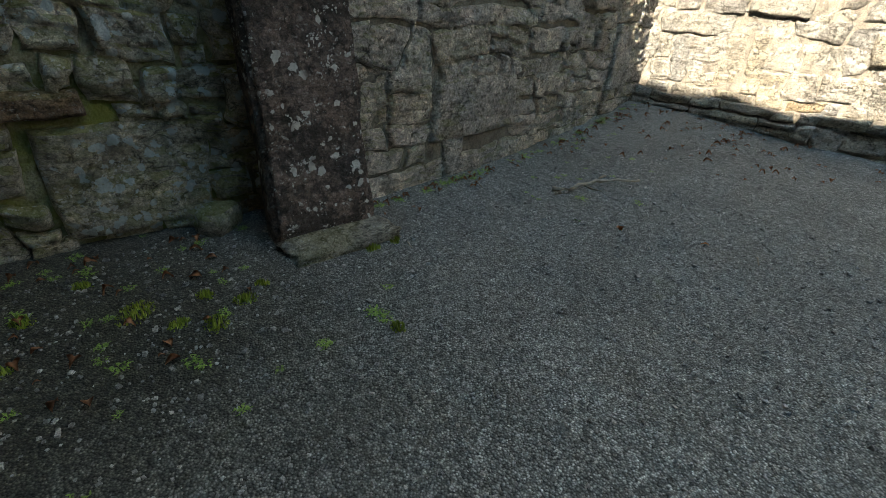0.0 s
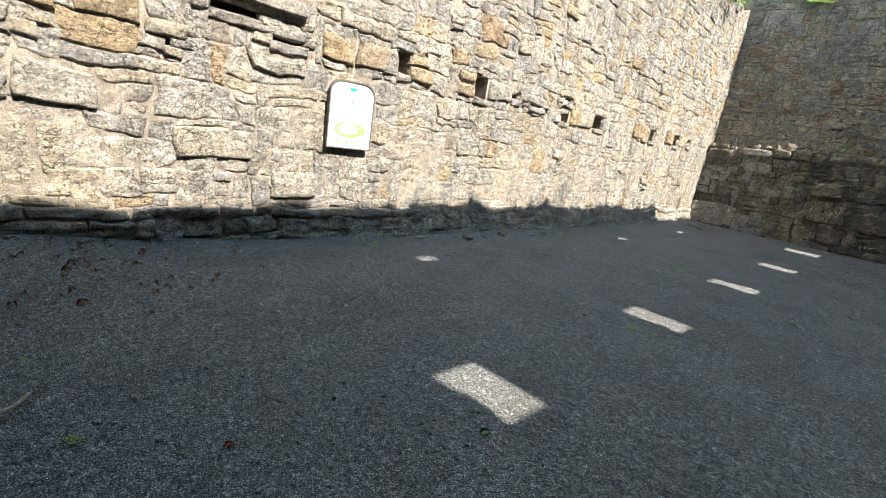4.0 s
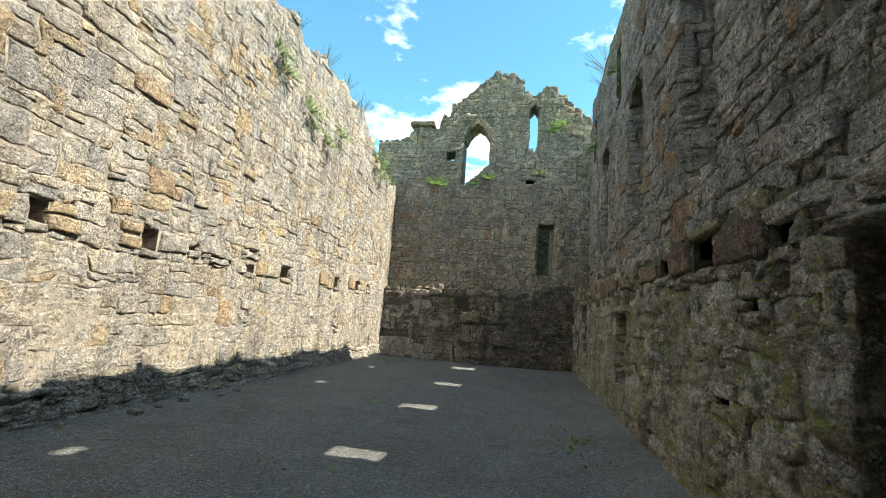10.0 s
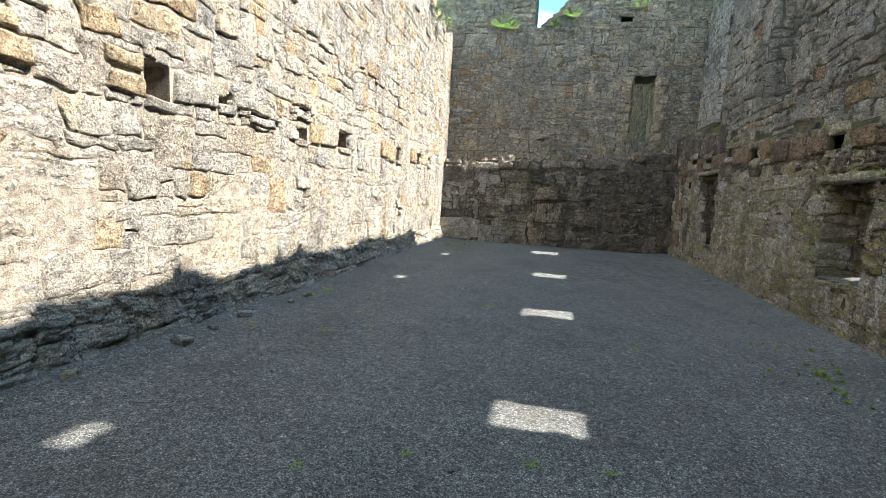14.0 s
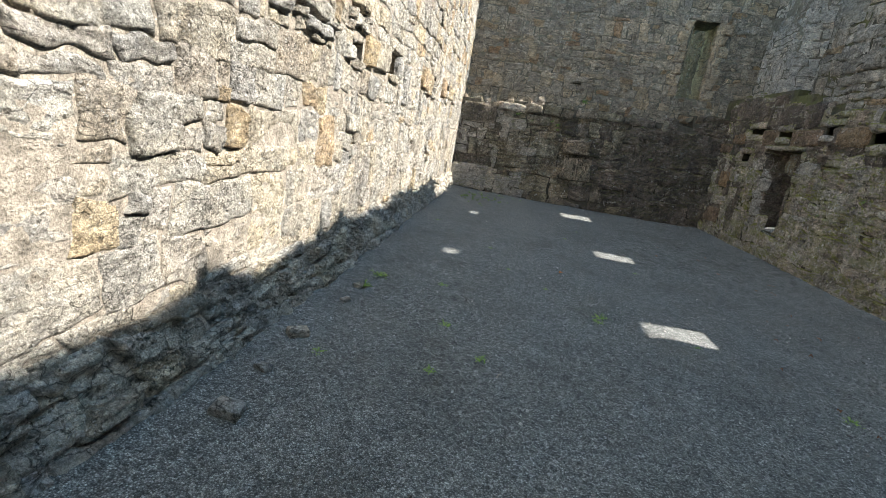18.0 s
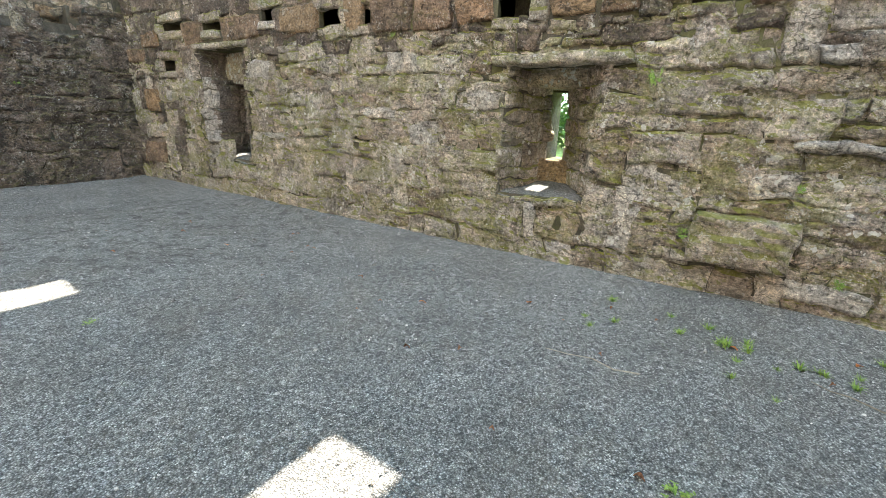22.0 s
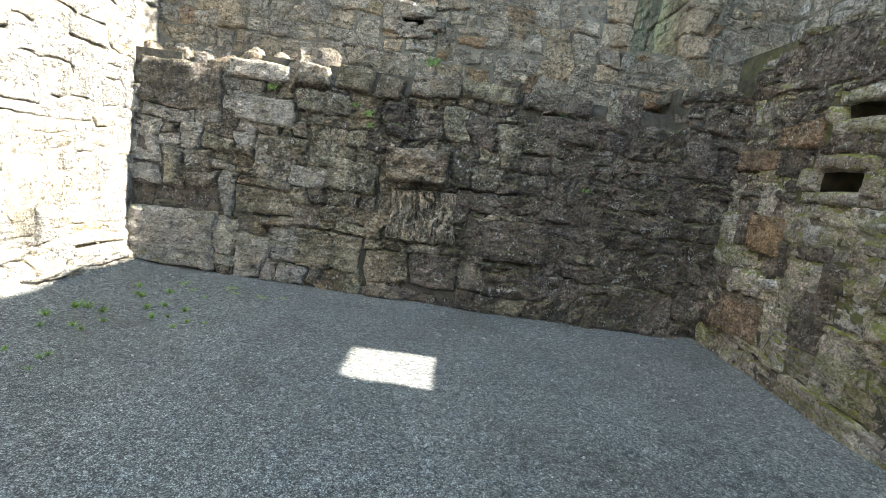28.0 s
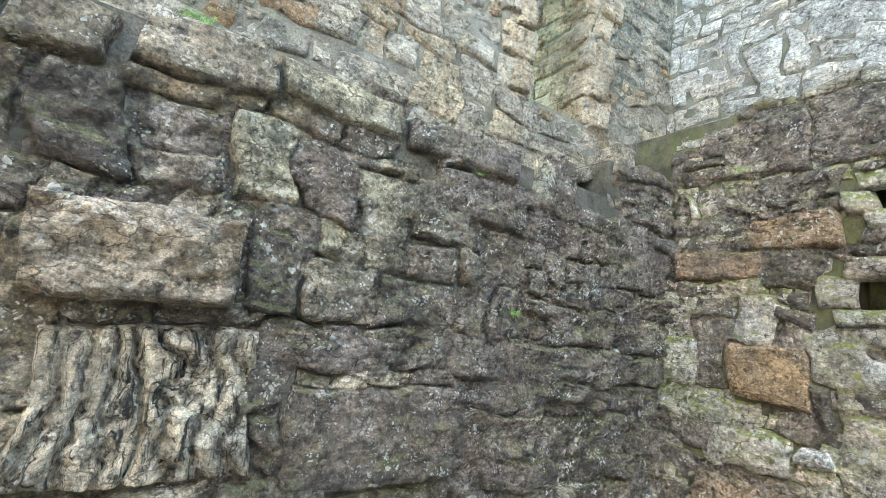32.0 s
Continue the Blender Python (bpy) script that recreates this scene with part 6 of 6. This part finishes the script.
# ---------- loose pebbles on the gravel ----------
def pebbles():
    r = np.random.default_rng(21)
    verts, faces, base = [], [], 0
    cube = np.array([(-1, -1, -0.6), (1, -1, -0.6), (1, 1, -0.6), (-1, 1, -0.6), (-0.7, -0.7, 0.7), (0.7, -0.7, 0.7), (0.7, 0.7, 0.7), (-0.7, 0.7, 0.7)]) * 0.5
    quads = np.array([(0, 3, 2, 1), (4, 5, 6, 7), (0, 1, 5, 4), (1, 2, 6, 5), (2, 3, 7, 6), (3, 0, 4, 7)])
    n = 16000
    x, y = r.uniform(0.1, 6.9, n), r.uniform(-0.8, 17.4, n)
    dense = r.random(n) < 0.45
    x[dense], y[dense] = r.uniform(2.5, 6.6, dense.sum()), r.uniform(-0.8, 3.2, dense.sum())
    z = ground_height(x, y)
    s = np.clip(r.lognormal(-4.75, 0.42, n), 0.004, 0.03)
    a = r.uniform(0, 2 * np.pi, n)
    shp = cube[None] * (1 + r.uniform(-0.35, 0.35, (n, 8, 3))) * s[:, None, None] * r.uniform(0.7, 1.4, (n, 1, 3))
    c, q = np.cos(a)[:, None], np.sin(a)[:, None]
    px = shp[:, :, 0] * c - shp[:, :, 1] * q + x[:, None]
    py = shp[:, :, 0] * q + shp[:, :, 1] * c + y[:, None]
    pz = shp[:, :, 2] + z[:, None] + 0.001
    V = np.stack([px, py, pz], -1).reshape(-1, 3)
    F = (quads[None] + 8 * np.arange(n)[:, None, None]).reshape(-1, 4)
    ob = new("loose_pebbles", mesh_of("loose_pebbles", V, F.tolist(), M_pebble, False))
    tagged(ob, "loose grey and white chips scattered over the gravel floor", "pebbles", kind="stuff")


pebbles()


# ---------- trees and hedge outside ----------
def tree(x, y, height, crown, seed, leaves=9000):
    r = np.random.default_rng(seed)
    top = new("tree")
    tagged(top, "broad leafy green tree standing in the meadow outside", "tree", "trees outside the walls")
    pts = [(0.1 * math.sin(3 * t), 0.1 * math.cos(2 * t), height * 0.62 * t) for t in np.linspace(0, 1, 7)]
    part("trunk", tube(pts, [0.28 * (1 - 0.75 * t) for t in np.linspace(0, 1, 7)], 9), M_bark, top)
    tips = []
    for k in range(9):
        a = k * 2.4
        z0 = height * (0.22 + 0.04 * k)
        e = Vector((math.cos(a) * crown * 0.75, math.sin(a) * crown * 0.75, z0 + height * r.uniform(0.1, 0.3)))
        s = Vector((0, 0, z0))
        part("limb", tube([tuple(s.lerp(e, t) + Vector((0, 0, 0.3 * math.sin(t * 3)))) for t in (0, 0.33, 0.66, 1)], [0.1, 0.07, 0.045, 0.015], 6), M_bark, top)
        tips.append(e)
    cen = np.array([tuple(t) for t in tips] + [(0, 0, height * 0.75), (0.3 * crown, 0.2 * crown, height * 0.6), (-0.3 * crown, -0.2 * crown, height * 0.85)])
    pick = r.integers(0, len(cen), leaves)
    off = r.normal(0, 1, (leaves, 3)) * np.array([crown * 0.3, crown * 0.3, height * 0.12])
    c = cen[pick] + off
    d1 = r.normal(0, 1, (leaves, 3))
    d1 /= np.linalg.norm(d1, axis=1, keepdims=True)
    d2 = np.cross(d1, r.normal(0, 1, (leaves, 3)))
    d2 /= np.linalg.norm(d2, axis=1, keepdims=True)
    sz = r.uniform(0.06, 0.13, (leaves, 1))
    V = np.stack([c - d1 * sz, c + d2 * sz * 0.5, c + d1 * sz, c - d2 * sz * 0.5], 1).reshape(-1, 3)
    F = np.arange(leaves * 4).reshape(-1, 4)
    child("crown", mesh_of("crown", V, F.tolist(), M_leafgreen, False), top, "dense uneven crown of small leaves")
    top.matrix_world = pose(x, y, 0)


def shrub(x, y, height, spread, seed, leaves=6000):
    r = np.random.default_rng(seed)
    top = new("shrub")
    tagged(top, "dense green hedge shrub standing in the meadow outside", "shrub", "hedge outside the walls")
    for k in range(6):
        a = k * 1.05
        part("stem", tube([(0, 0, 0), (0.2 * math.cos(a), 0.2 * math.sin(a), height * 0.4), (spread * 0.4 * math.cos(a), spread * 0.4 * math.sin(a), height * 0.85)], [0.05, 0.035, 0.01], 6), M_bark, top)
    c = r.normal(0, 1, (leaves, 3)) * (spread * 0.42, spread * 0.42, height * 0.26) + (0, 0, height * 0.5)
    c[:, 2] = np.abs(c[:, 2]) + 0.05
    d1 = r.normal(0, 1, (leaves, 3))
    d1 /= np.linalg.norm(d1, axis=1, keepdims=True)
    d2 = np.cross(d1, r.normal(0, 1, (leaves, 3)))
    d2 /= np.linalg.norm(d2, axis=1, keepdims=True)
    sz = r.uniform(0.06, 0.14, (leaves, 1))
    V = np.stack([c - d1 * sz, c + d2 * sz * 0.5, c + d1 * sz, c - d2 * sz * 0.5], 1).reshape(-1, 3)
    child("foliage", mesh_of("foliage", V, np.arange(leaves * 4).reshape(-1, 4).tolist(), M_leafgreen, False), top, "dense small green leaves")
    top.matrix_world = pose(x, y, 0)


for k, (x, y, h) in enumerate(((25, 5.0, 4.2), (24.5, 7.4, 4.6), (25, 9.6, 4.8), (24, 11.6, 4.4), (25, 13.2, 3.6), (27, 17.5, 2.2))):
    shrub(x, y, h, 2.6, 50 + k)
tree(24, 9.5, 9.0, 3.2, 1, 14000)
tree(27, 13.5, 8.0, 3.0, 2, 10000)
tree(22, 19.0, 6.0, 2.2, 3, 7000)
tree(30, 6.0, 10.0, 3.5, 4, 10000)
